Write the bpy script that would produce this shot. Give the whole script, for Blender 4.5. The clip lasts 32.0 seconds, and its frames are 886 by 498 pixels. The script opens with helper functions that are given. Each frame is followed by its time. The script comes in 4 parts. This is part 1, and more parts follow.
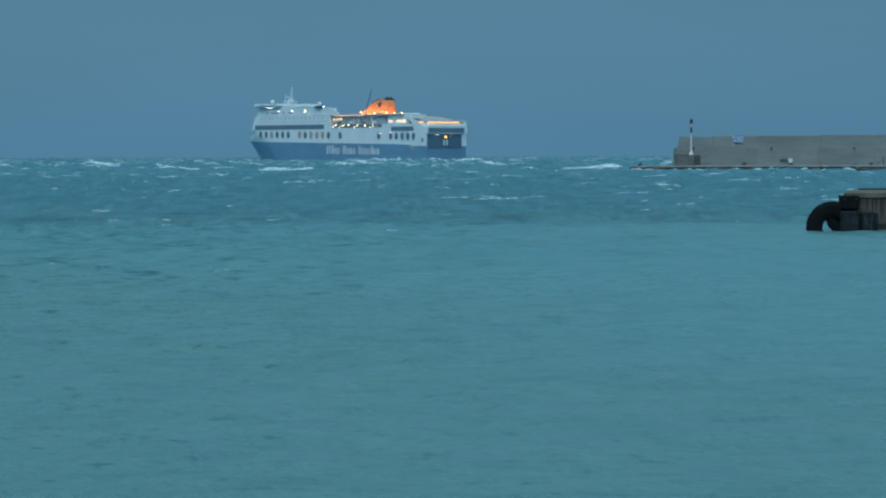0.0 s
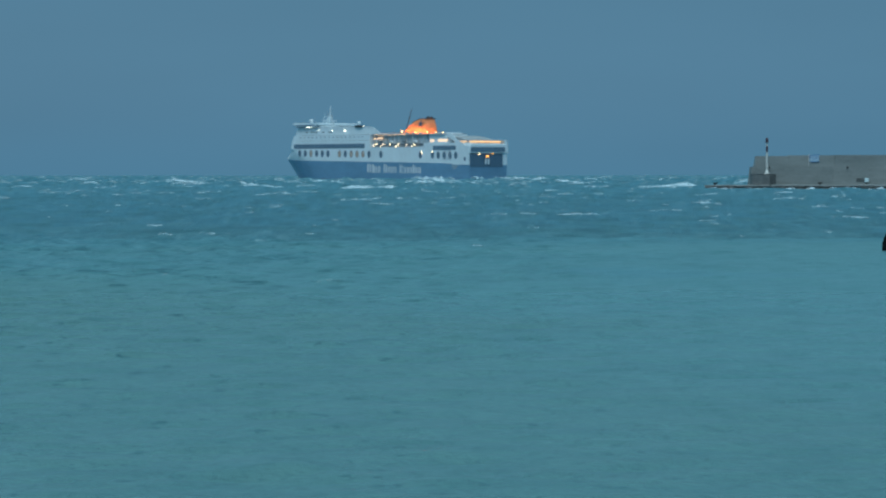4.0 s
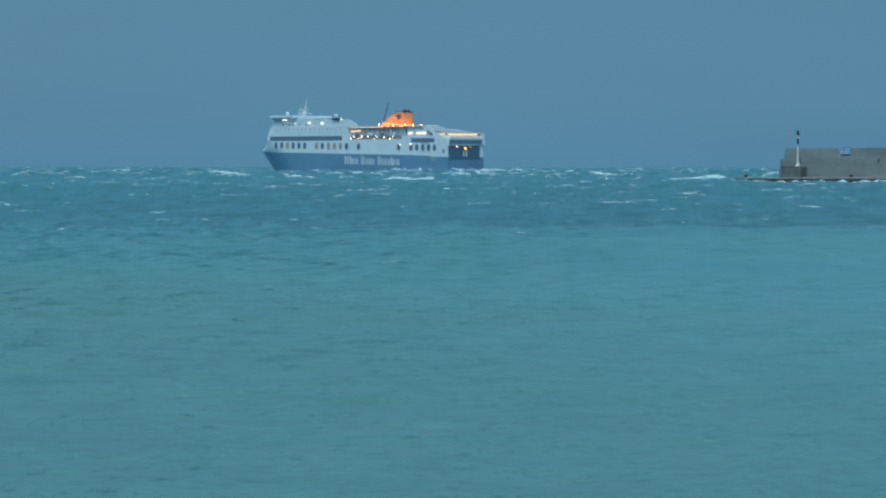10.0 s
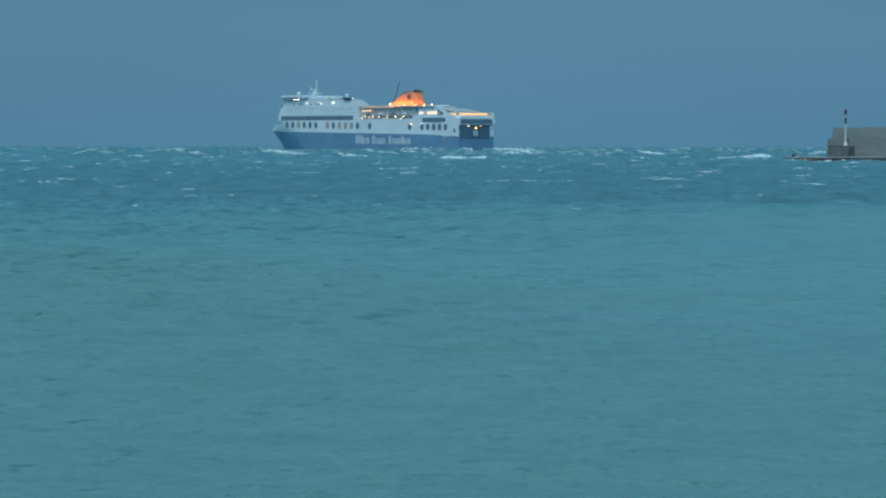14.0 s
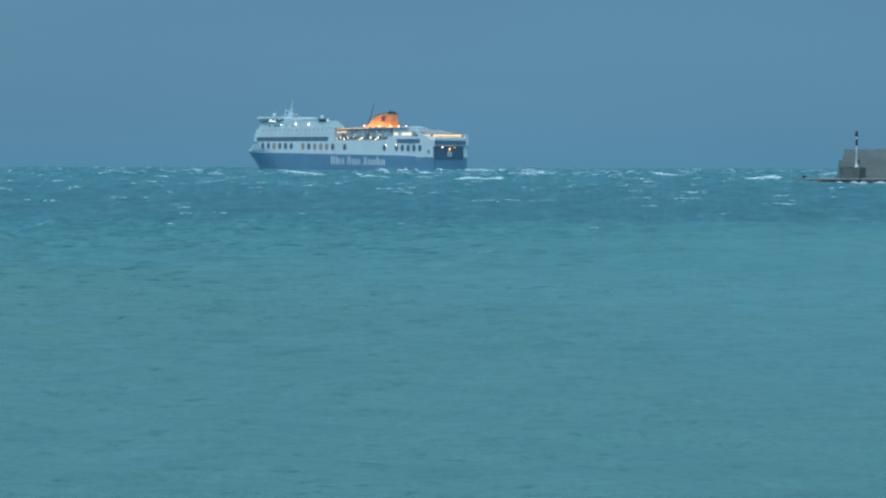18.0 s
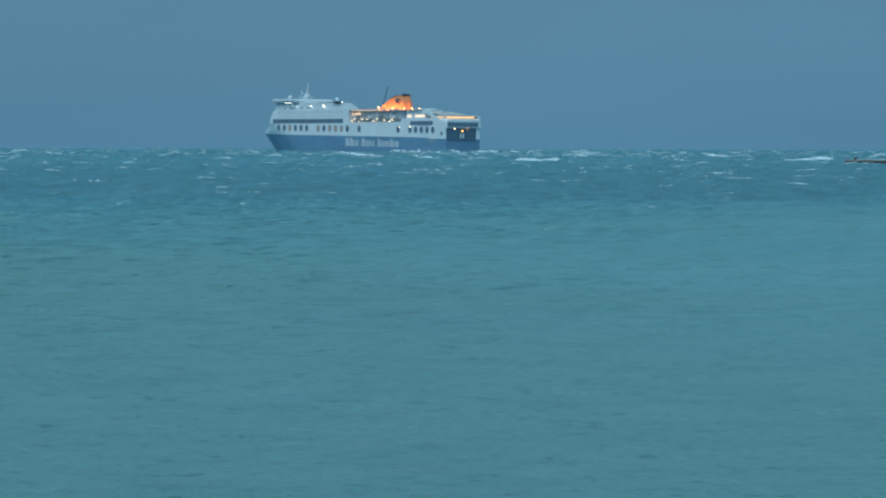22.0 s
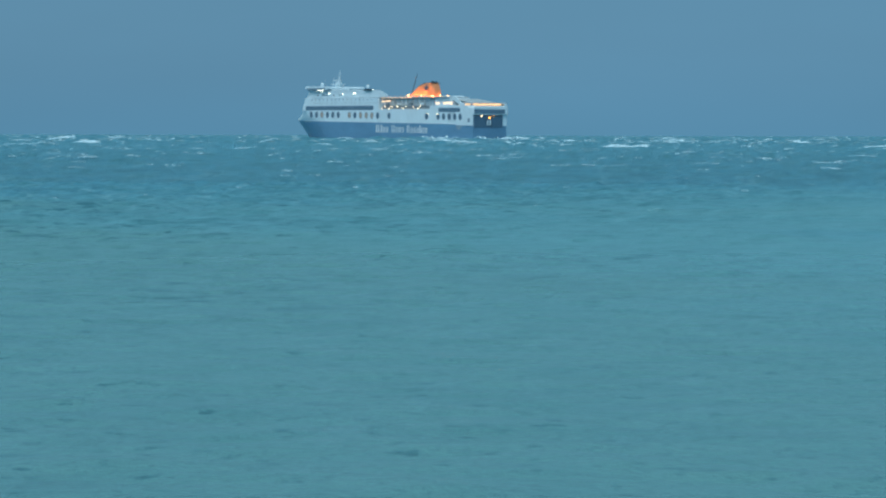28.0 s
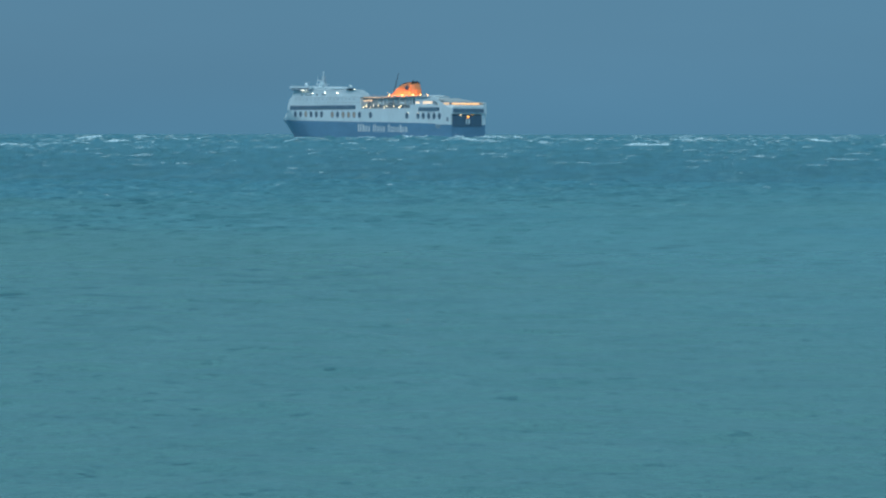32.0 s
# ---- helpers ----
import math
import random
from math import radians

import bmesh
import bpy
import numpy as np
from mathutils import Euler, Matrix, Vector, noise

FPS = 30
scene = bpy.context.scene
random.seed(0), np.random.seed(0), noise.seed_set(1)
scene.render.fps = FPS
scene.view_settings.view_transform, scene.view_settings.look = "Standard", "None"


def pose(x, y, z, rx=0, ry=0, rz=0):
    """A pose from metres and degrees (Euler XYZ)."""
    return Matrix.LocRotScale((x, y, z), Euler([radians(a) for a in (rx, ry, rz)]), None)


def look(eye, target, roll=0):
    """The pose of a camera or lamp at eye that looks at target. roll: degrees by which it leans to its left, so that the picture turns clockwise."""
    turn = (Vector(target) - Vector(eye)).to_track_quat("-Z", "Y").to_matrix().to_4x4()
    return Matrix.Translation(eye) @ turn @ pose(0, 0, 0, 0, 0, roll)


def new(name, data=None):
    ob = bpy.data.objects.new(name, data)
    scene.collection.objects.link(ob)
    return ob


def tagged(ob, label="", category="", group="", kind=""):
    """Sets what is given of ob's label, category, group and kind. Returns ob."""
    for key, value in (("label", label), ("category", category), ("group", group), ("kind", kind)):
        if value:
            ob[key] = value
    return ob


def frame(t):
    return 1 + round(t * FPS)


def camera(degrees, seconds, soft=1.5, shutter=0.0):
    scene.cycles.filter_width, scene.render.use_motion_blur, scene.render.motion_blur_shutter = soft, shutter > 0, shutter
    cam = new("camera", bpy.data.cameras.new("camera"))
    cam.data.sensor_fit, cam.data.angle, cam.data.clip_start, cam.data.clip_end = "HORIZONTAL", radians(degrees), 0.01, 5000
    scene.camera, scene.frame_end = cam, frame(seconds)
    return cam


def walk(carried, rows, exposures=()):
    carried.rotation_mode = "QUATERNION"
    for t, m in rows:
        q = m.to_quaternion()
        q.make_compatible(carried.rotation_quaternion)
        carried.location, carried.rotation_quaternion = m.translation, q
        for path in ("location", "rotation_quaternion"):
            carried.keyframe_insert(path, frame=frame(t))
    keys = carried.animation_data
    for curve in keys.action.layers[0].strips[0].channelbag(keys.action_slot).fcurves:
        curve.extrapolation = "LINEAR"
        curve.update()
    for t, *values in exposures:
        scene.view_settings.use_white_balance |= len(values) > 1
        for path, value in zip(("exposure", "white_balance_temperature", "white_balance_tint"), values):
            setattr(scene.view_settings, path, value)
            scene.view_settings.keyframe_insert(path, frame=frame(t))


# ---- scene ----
EYE = (0.0, 0.0, 2.8)


def view(pan, tilt, lean):
    """The pose of the carried camera: thousandths of a radian to the right, upwards, and of lean."""
    a, b = pan / 1000, tilt / 1000
    way = (math.sin(a) * math.cos(b), math.cos(a) * math.cos(b), math.sin(b))
    return look(EYE, [e + 100 * w for e, w in zip(EYE, way)], math.degrees(lean / 1000))


# ---- camera ----
cam = camera(17.62, 32.0, soft=2.2)
walk(cam, [
    (0, view(33.02, -32.63, -2.12)),
    (0.5, view(30.51, -28.76, -1.59)),
    (1, view(28.70, -25.55, -0.79)),
    (1.5, view(20.56, -23.34, -2.19)),
    (2, view(16.33, -22.37, -2.13)),
    (2.5, view(14.48, -24.50, -1.90)),
    (3, view(13.65, -26.09, 0.42)),
    (3.5, view(10.19, -24.96, 0.41)),
    (5.5, view(3.33, -32.06, -1.77)),
    (6, view(5.63, -29.89, -1.39)),
    (6.5, view(7.94, -32.16, -3.79)),
    (7, view(5.45, -30.44, -4.31)),
    (7.5, view(3.04, -26.85, -4.58)),
    (8, view(0.39, -25.60, -3.78)),
    (8.5, view(2.64, -30.01, -7.24)),
    (9, view(1.42, -30.85, -5.01)),
    (9.5, view(-1.46, -25.83, -1.06)),
    (10, view(-3.70, -28.91, 1.25)),
    (10.5, view(-6.06, -26.03, 1.39)),
    (11, view(-7.68, -30.74, 0.94)),
    (11.5, view(-7.30, -32.05, -4.02)),
    (12, view(-11.11, -32.63, -4.86)),
    (12.5, view(-13.42, -31.86, -3.77)),
    (13, view(-12.46, -36.72, -5.64)),
    (13.5, view(-12.10, -35.04, 0.63)),
    (14, view(-20.04, -36.18, 1.46)),
    (14.5, view(-21.37, -33.06, 2.99)),
    (16.5, view(-29.72, -33.83, 2.52)),
    (17, view(-29.82, -30.68, 2.95)),
    (17.5, view(-28.54, -29.18, 5.15)),
    (18, view(-23.80, -28.86, 3.08)),
    (18.5, view(-23.81, -30.22, -2.47)),
    (19, view(-28.45, -33.56, -0.37)),
    (19.5, view(-33.72, -33.30, -1.12)),
    (20, view(-34.61, -33.93, -1.43)),
    (20.5, view(-36.32, -36.41, 3.34)),
    (21, view(-38.17, -34.62, 3.58)),
    (21.5, view(-38.33, -35.79, -0.29)),
    (22, view(-41.35, -35.32, 2.13)),
    (22.5, view(-44.35, -36.12, 3.25)),
    (23, view(-48.52, -32.49, 4.77)),
    (23.5, view(-52.04, -34.29, 4.26)),
    (24, view(-54.34, -33.58, 1.17)),
    (24.5, view(-59.36, -37.75, -0.66)),
    (26.5, view(-62.64, -37.94, 2.66)),
    (27, view(-65.99, -42.11, 4.48)),
    (27.5, view(-69.05, -41.53, 4.61)),
    (28, view(-70.07, -40.07, 2.49)),
    (28.5, view(-78.21, -37.58, 0.98)),
    (29, view(-76.45, -41.83, 0.53)),
    (29.5, view(-76.74, -39.62, -0.58)),
    (30, view(-77.07, -41.09, -4.73)),
    (30.5, view(-75.76, -40.10, -6.03)),
    (31, view(-73.79, -35.15, -2.62)),
    (31.5, view(-72.70, -38.49, -2.80)),
    (32, view(-75.60, -40.42, 0.98)),
], exposures=[
    (0, -0.12), (1, 0.17), (2, -0.17), (3, -0.20), (6, -0.06), (7, -0.14), (8, -0.12), (9, -0.04), (10, 0.02), (11, -0.06), (12, -0.09), (13, -0.09), (14, -0.06), (17, -0.01), (18, 0.10), (19, -0.01), (20, -0.09), (21, -0.09), (22, -0.04), (23, -0.06), (24, -0.04), (27, 0.07), (28, 0.17), (29, 0.02), (30, 0.07), (31, 0.07), (32, -0.04)])

# ---- world and light: a grey-blue stormy dusk, brighter overhead ----
sky = bpy.data.worlds.new("sky")
scene.world = sky
sky.use_nodes = True
wn, wl = sky.node_tree.nodes, sky.node_tree.links
wn.clear()
w_out = wn.new("ShaderNodeOutputWorld")
w_bg = wn.new("ShaderNodeBackground")
w_tc = wn.new("ShaderNodeTexCoord")
w_sep = wn.new("ShaderNodeSeparateXYZ")
w_ramp = wn.new("ShaderNodeValToRGB")
w_noise = wn.new("ShaderNodeTexNoise")
w_map = wn.new("ShaderNodeMapping")
w_mix = wn.new("ShaderNodeMix")
w_nish = wn.new("ShaderNodeTexSky")
w_add = wn.new("ShaderNodeMix")
w_nish.sky_type = "NISHITA"
w_nish.sun_disc = False
w_nish.sun_elevation = radians(3)
w_nish.sun_rotation = radians(160)
w_map.inputs["Scale"].default_value = (3.0, 3.0, 12.0)
w_noise.inputs["Scale"].default_value = 1.6
w_noise.inputs["Detail"].default_value = 3
SKY_STOPS = ((0.0, (0.076, 0.226, 0.360)), (0.06, (0.070, 0.212, 0.348)), (0.2, (0.092, 0.300, 0.442)), (0.5, (0.138, 0.370, 0.497)), (1.0, (0.24, 0.46, 0.57)))
ramp = w_ramp.color_ramp
while len(ramp.elements) < len(SKY_STOPS):
    ramp.elements.new(0.5)
for e, (p, c) in zip(ramp.elements, SKY_STOPS):
    e.position, e.color = p, (*c, 1)
wl.new(w_tc.outputs["Generated"], w_sep.inputs[0])
wl.new(w_sep.outputs["Z"], w_ramp.inputs[0])
wl.new(w_tc.outputs["Generated"], w_map.inputs[0])
wl.new(w_map.outputs[0], w_noise.inputs["Vector"])
w_mix.data_type = "RGBA"
w_mix.blend_type = "OVERLAY"
w_mix.inputs[0].default_value = 0.10
wl.new(w_ramp.outputs[0], w_mix.inputs[6])
wl.new(w_noise.outputs[0], w_mix.inputs[7])
w_add.data_type = "RGBA"
w_add.blend_type = "ADD"
w_add.inputs[0].default_value = 0.01
wl.new(w_mix.outputs[2], w_add.inputs[6])
wl.new(w_nish.outputs[0], w_add.inputs[7])
wl.new(w_add.outputs[2], w_bg.inputs[0])
w_bg.inputs[1].default_value = 1.0
wl.new(w_bg.outputs[0], w_out.inputs[0])

sun = new("sun", bpy.data.lights.new("sun", "SUN"))
sun.data.energy, sun.data.angle, sun.data.color = 2.0, radians(50), (0.90, 0.98, 1.0)
sun.matrix_world = look((0, 0, 300), (50, 170, 0))


# ---- materials ----
def material(name, base, rough=0.6, metal=0.0, vary=0.25, scale=1.0, bump=0.0, bump_scale=8.0, second=None, emit=None, power=0.0, stretch=(1, 1, 1), spec=0.5):
    """Principled paint with blotches at a large and a fine scale and a little relief."""
    m = bpy.data.materials.new(name)
    m.use_nodes = True
    n, l = m.node_tree.nodes, m.node_tree.links
    b = n["Principled BSDF"]
    tc, mp = n.new("ShaderNodeTexCoord"), n.new("ShaderNodeMapping")
    mp.inputs["Scale"].default_value = stretch
    l.new(tc.outputs["Object"], mp.inputs[0])
    big, fine = n.new("ShaderNodeTexNoise"), n.new("ShaderNodeTexNoise")
    big.inputs["Scale"].default_value, big.inputs["Detail"].default_value = scale, 4
    fine.inputs["Scale"].default_value, fine.inputs["Detail"].default_value = scale * 9, 5
    l.new(mp.outputs[0], big.inputs["Vector"]), l.new(mp.outputs[0], fine.inputs["Vector"])
    mix = n.new("ShaderNodeMix")
    mix.data_type, mix.blend_type = "RGBA", "MIX"
    dark = second or tuple(c * (1 - vary) for c in base)
    mix.inputs[6].default_value, mix.inputs[7].default_value = (*base, 1), (*dark, 1)
    avg = n.new("ShaderNodeMath")
    avg.operation = "MULTIPLY_ADD"
    avg.inputs[1].default_value = 0.4
    l.new(fine.outputs[0], avg.inputs[0])
    half = n.new("ShaderNodeMath")
    half.operation = "MULTIPLY"
    half.inputs[1].default_value = 0.6
    l.new(big.outputs[0], half.inputs[0]), l.new(half.outputs[0], avg.inputs[2])
    rng = n.new("ShaderNodeMapRange")
    rng.inputs[1].default_value, rng.inputs[2].default_value = 0.36, 0.66
    l.new(avg.outputs[0], rng.inputs[0]), l.new(rng.outputs[0], mix.inputs[0])
    l.new(mix.outputs[2], b.inputs["Base Color"])
    b.inputs["Roughness"].default_value, b.inputs["Metallic"].default_value = rough, metal
    b.inputs["Specular IOR Level"].default_value = spec
    if bump:
        bn, bt = n.new("ShaderNodeBump"), n.new("ShaderNodeTexNoise")
        bt.inputs["Scale"].default_value, bt.inputs["Detail"].default_value = bump_scale, 5
        bn.inputs["Strength"].default_value, bn.inputs["Distance"].default_value = 0.6, bump
        l.new(mp.outputs[0], bt.inputs["Vector"]), l.new(bt.outputs[0], bn.inputs["Height"]), l.new(bn.outputs[0], b.inputs["Normal"])
    if emit:
        b.inputs["Emission Color"].default_value, b.inputs["Emission Strength"].default_value = (*emit, 1), power
    return m


# hull, white and window tones are lifted and blued: haze in their colour
hull_blue = material("hull_blue", (0.142, 0.302, 0.46), 0.35, vary=0.2, scale=0.08, stretch=(1, 1, 2.5))
boot_red = material("boot_red", (0.20, 0.20, 0.29), 0.5, vary=0.3, scale=0.2)
ship_white = material("ship_white", (0.69, 0.80, 0.86), 0.45, vary=0.12, scale=0.15, stretch=(1.5, 1.5, 0.4))
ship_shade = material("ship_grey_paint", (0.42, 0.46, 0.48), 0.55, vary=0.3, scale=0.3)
boat_grey = material("boat_deck_paint", (0.50, 0.60, 0.66), 0.55, vary=0.3, scale=0.3)
deck_dark = material("deck_inside", (0.17, 0.23, 0.28), 0.8, vary=0.3, scale=0.3)
glass_dark = material("tinted_glass", (0.24, 0.34, 0.43), 0.15, metal=0.55, vary=0.2, scale=0.3)
glass_lit = material("lit_window", (0.30, 0.32, 0.31), 0.3, vary=0.4, scale=0.9, emit=(1.0, 0.66, 0.36), power=0.09)
ramp_blue = material("ramp_navy", (0.085, 0.165, 0.25), 0.55, vary=0.25, scale=0.3)
frame_grey = material("window_rubber", (0.20, 0.28, 0.37), 0.6, vary=0.2)
funnel_paint = material("funnel_yellow", (0.84, 0.29, 0.12), 0.5, vary=0.12, scale=0.3)
black_paint = material("black_paint", (0.04, 0.046, 0.055), 0.6, vary=0.3)
star_paint = material("star_navy", (0.06, 0.10, 0.18), 0.5)
letter_white = material("letter_white", (0.82, 0.84, 0.84), 0.5, vary=0.08)
lamp_warm = material("lamp_warm", (0.9, 0.8, 0.6), 0.3, emit=(1.0, 0.74, 0.40), power=7.0)
lamp_flood = material("lamp_flood", (0.9, 0.8, 0.6), 0.3, emit=(1.0, 0.52, 0.18), power=7.0)
lamp_cool = material("lamp_cool", (0.9, 0.9, 0.8), 0.3, emit=(0.95, 0.92, 0.70), power=6.0)
flood_panel = material("flood_panel", (0.9, 0.8, 0.6), 0.3, emit=(1.0, 0.34, 0.11), power=90.0)
lamp_strip = material("deck_strip_light", (0.9, 0.8, 0.6), 0.3, emit=(1.0, 0.54, 0.24), power=1.5)
lamp_orange = material("lamp_orange", (0.9, 0.6, 0.2), 0.3, emit=(1.0, 0.40, 0.05), power=5.0)
lamp_red = material("beacon_red_paint", (0.075, 0.03, 0.045), 0.5, vary=0.3)
# rail tinted orange: the deck lamps' glow is put into its colour
rail_lamplit = material("lamplit_rail_orange", (0.55, 0.16, 0.05), 0.6, vary=0.3)
# mole concrete tinted blue: the haze before it is in the colour
concrete = material("mole_concrete", (0.230, 0.268, 0.274), 0.9, second=(0.158, 0.188, 0.194), scale=0.5, bump=0.05, bump_scale=3.0, stretch=(0.3, 1, 1.5))
concrete_pale = material("pale_concrete", (0.250, 0.288, 0.292), 0.9, second=(0.178, 0.208, 0.214), scale=0.5, bump=0.05, bump_scale=3.0, stretch=(0.3, 1, 1.6))
slab_concrete = material("slab_concrete", (0.33, 0.37, 0.375), 0.85, second=(0.18, 0.205, 0.21), scale=0.6, bump=0.05, bump_scale=3.0)
concrete_wet = material("wet_concrete", (0.095, 0.11, 0.112), 0.6, second=(0.035, 0.045, 0.048), scale=0.7, bump=0.06, bump_scale=3.0)
concrete_plinth = material("plinth_concrete", (0.165, 0.185, 0.19), 0.85, second=(0.09, 0.105, 0.11), scale=0.8, bump=0.04, bump_scale=4.0)
quay_concrete = material("quay_concrete", (0.115, 0.110, 0.094), 0.9, second=(0.028, 0.028, 0.027), scale=1.6, bump=0.02, bump_scale=14.0, stretch=(1.3, 1.3, 0.5))
quay_pale = material("coping_concrete", (0.165, 0.155, 0.132), 0.9, second=(0.06, 0.057, 0.05), scale=1.5, bump=0.02, bump_scale=10.0)
rust_stain = material("rust_stain", (0.035, 0.032, 0.03), 0.85, vary=0.5, scale=3.0)
rubber = material("weathered_rubber", (0.008, 0.010, 0.012), 0.95, spec=0.05, second=(0.012, 0.014, 0.016), scale=4.0, bump=0.01, bump_scale=30.0)
fender_grey = material("fender_rubber", (0.009, 0.015, 0.018), 0.8, spec=0.10, second=(0.026, 0.036, 0.042), scale=3.0, bump=0.01, bump_scale=25.0)
fender_scuff = material("scuffed_rubber", (0.05, 0.068, 0.078), 0.8, spec=0.1, second=(0.012, 0.02, 0.024), scale=6.0)
iron = material("bollard_iron", (0.03, 0.03, 0.032), 0.7, metal=0.3, vary=0.4, scale=4.0)
flag_blue = material("flag_blue", (0.008, 0.15, 0.40), 0.7, vary=0.15)
flag_white = material("flag_white", (0.54, 0.72, 0.78), 0.7, vary=0.12)
mast_white = material("beacon_white_paint", (0.75, 0.75, 0.72), 0.5, vary=0.15)


def foam_material(name, lo, hi):
    """Aerated water, torn open by fine holes."""
    m = material(name, (0.64, 0.86, 0.96), 0.9, vary=0.25, scale=0.8, bump=0.15, bump_scale=2.0)
    n, l = m.node_tree.nodes, m.node_tree.links
    tc, mp, nz, rng = n.new("ShaderNodeTexCoord"), n.new("ShaderNodeMapping"), n.new("ShaderNodeTexNoise"), n.new("ShaderNodeMapRange")
    mp.inputs["Scale"].default_value = (0.62, 0.5, 3.6)
    nz.inputs["Scale"].default_value, nz.inputs["Detail"].default_value, nz.inputs["Roughness"].default_value = 1.9, 6, 0.72
    rng.inputs[1].default_value, rng.inputs[2].default_value = lo, hi
    l.new(tc.outputs["Object"], mp.inputs[0])
    l.new(mp.outputs[0], nz.inputs["Vector"])
    l.new(nz.outputs[0], rng.inputs[0])
    l.new(rng.outputs[0], n["Principled BSDF"].inputs["Alpha"])
    return m


foam_white = foam_material("foam_white", 0.45, 0.64)
foam_thick = foam_material("foam_thick", 0.38, 0.56)


def sea_material(name, foam, streak, lo, hi, relief, gloss, kx=1.0, ky=1.0, patchy=0.75, choppy=0.6, spume=0.40, fines=1.0, dashes=0.45, paws=0.0):
    """Turbid green-blue water: colour by the sea floor's depth, gusts and ripples, with wave faces, crest light and
    distance haze painted in, and foam on the crests.
    """
    m = bpy.data.materials.new(name)
    m.use_nodes = True
    n, l = m.node_tree.nodes, m.node_tree.links
    b = n["Principled BSDF"]

    def noise_at(src, sx, sy, detail=3, rough=0.55):
        mp, nz = n.new("ShaderNodeMapping"), n.new("ShaderNodeTexNoise")
        mp.inputs["Scale"].default_value = (sx, sy, 0.0)
        nz.inputs["Scale"].default_value, nz.inputs["Detail"].default_value, nz.inputs["Roughness"].default_value = 1.0, detail, rough
        l.new(src, mp.inputs[0]), l.new(mp.outputs[0], nz.inputs["Vector"])
        return nz.outputs[0]

    def rng(src, a, c, lo_=0.0, hi_=1.0, smooth=True):
        r = n.new("ShaderNodeMapRange")
        r.interpolation_type = "SMOOTHSTEP" if smooth else "LINEAR"
        for i, v in zip((1, 2, 3, 4), (a, c, lo_, hi_)):
            r.inputs[i].default_value = v
        l.new(src, r.inputs[0])
        return r.outputs[0]

    def math_(op, a, c):
        k = n.new("ShaderNodeMath")
        k.operation = op
        for i, v in enumerate((a, c)):
            if isinstance(v, float):
                k.inputs[i].default_value = v
            else:
                l.new(v, k.inputs[i])
        return k.outputs[0]

    def mix_(fac, a, c):
        k = n.new("ShaderNodeMix")
        k.data_type = "RGBA"
        l.new(fac, k.inputs[0])
        for i, v in ((6, a), (7, c)):
            if isinstance(v, tuple):
                k.inputs[i].default_value = (*v, 1)
            else:
                l.new(v, k.inputs[i])
        return k.outputs[2]

    geo, tc = n.new("ShaderNodeNewGeometry"), n.new("ShaderNodeTexCoord")
    sep, osep = n.new("ShaderNodeSeparateXYZ"), n.new("ShaderNodeSeparateXYZ")
    l.new(geo.outputs["Position"], sep.inputs[0])
    l.new(tc.outputs["Object"], osep.inputs[0])
    obj = tc.outputs["Object"]
    # the sandy shallows end along a ragged line; weed and deeper water beyond
    wob = noise_at(geo.outputs["Position"], 0.012, 0.02, 3)
    depth = math_("MULTIPLY_ADD", wob, 170.0)
    depth.node.inputs[2].default_value = -85.0
    lean = math_("MULTIPLY_ADD", sep.outputs["X"], -0.9)
    l.new(sep.outputs["Y"], lean.node.inputs[2])
    dist = math_("ADD", lean, depth)
    deep = rng(dist, 74.0, 185.0)
    # the painted chop, froth and gusts strengthen where the harbour's shelter ends
    steep, froth, gusty = (rng(dist, 72.0, 160.0, w, full) for w, full in ((choppy, 0.6), (spume, 0.40), (patchy, 0.75)))
    # far off the body colour turns paler: distance haze put into it
    body = mix_(deep, SHALLOW, mix_(rng(dist, 260.0, 700.0), DEEP, HAZED))
    # colour painted on for the shaded faces of the waves
    dark_face = mix_(deep, FACE_NEAR, mix_(rng(dist, 260.0, 700.0), FACE_DEEP, FACE_HAZED))
    weed = rng(noise_at(geo.outputs["Position"], 0.05, 0.035, 4, 0.6), 0.50, 0.68)
    body = mix_(math_("MULTIPLY", weed, 0.5), body, DEEP)
    shore = math_("MULTIPLY_ADD", sep.outputs["X"], 1.6)
    l.new(sep.outputs["Y"], shore.node.inputs[2])
    near = rng(math_("ADD", shore, depth), 78.0, 40.0)
    body = mix_(near, body, SAND)
    # the mole and the quay shelter the water on their side
    bare = rng(sep.outputs["X"], 7.0, -6.0, 0.3, 1.1)
    gust = rng(noise_at(obj, 0.42 * kx, 0.14 * ky, 5, 0.62), 0.42, 0.66)
    body = mix_(math_("MULTIPLY", gust, gusty), body, GUST)
    # fine dark mottling: the ripples' darker faces put in as colour
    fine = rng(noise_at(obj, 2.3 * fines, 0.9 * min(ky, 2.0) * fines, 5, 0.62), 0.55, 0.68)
    body = mix_(math_("MULTIPLY", fine, 0.30), body, dark_face)
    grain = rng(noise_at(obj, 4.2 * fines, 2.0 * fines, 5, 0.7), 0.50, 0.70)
    body = mix_(math_("MULTIPLY", grain, 0.35), body, dark_face)
    # short steep chop: its dark faces are painted into the colour
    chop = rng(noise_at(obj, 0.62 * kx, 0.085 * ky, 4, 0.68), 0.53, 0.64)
    body = mix_(math_("MULTIPLY", chop, steep), body, dark_face)
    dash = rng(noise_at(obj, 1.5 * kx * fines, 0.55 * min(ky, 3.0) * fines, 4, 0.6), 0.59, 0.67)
    body = mix_(math_("MULTIPLY", dash, math_("MULTIPLY", bare, dashes)), body, dark_face)
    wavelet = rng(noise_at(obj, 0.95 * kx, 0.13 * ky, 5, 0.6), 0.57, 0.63)
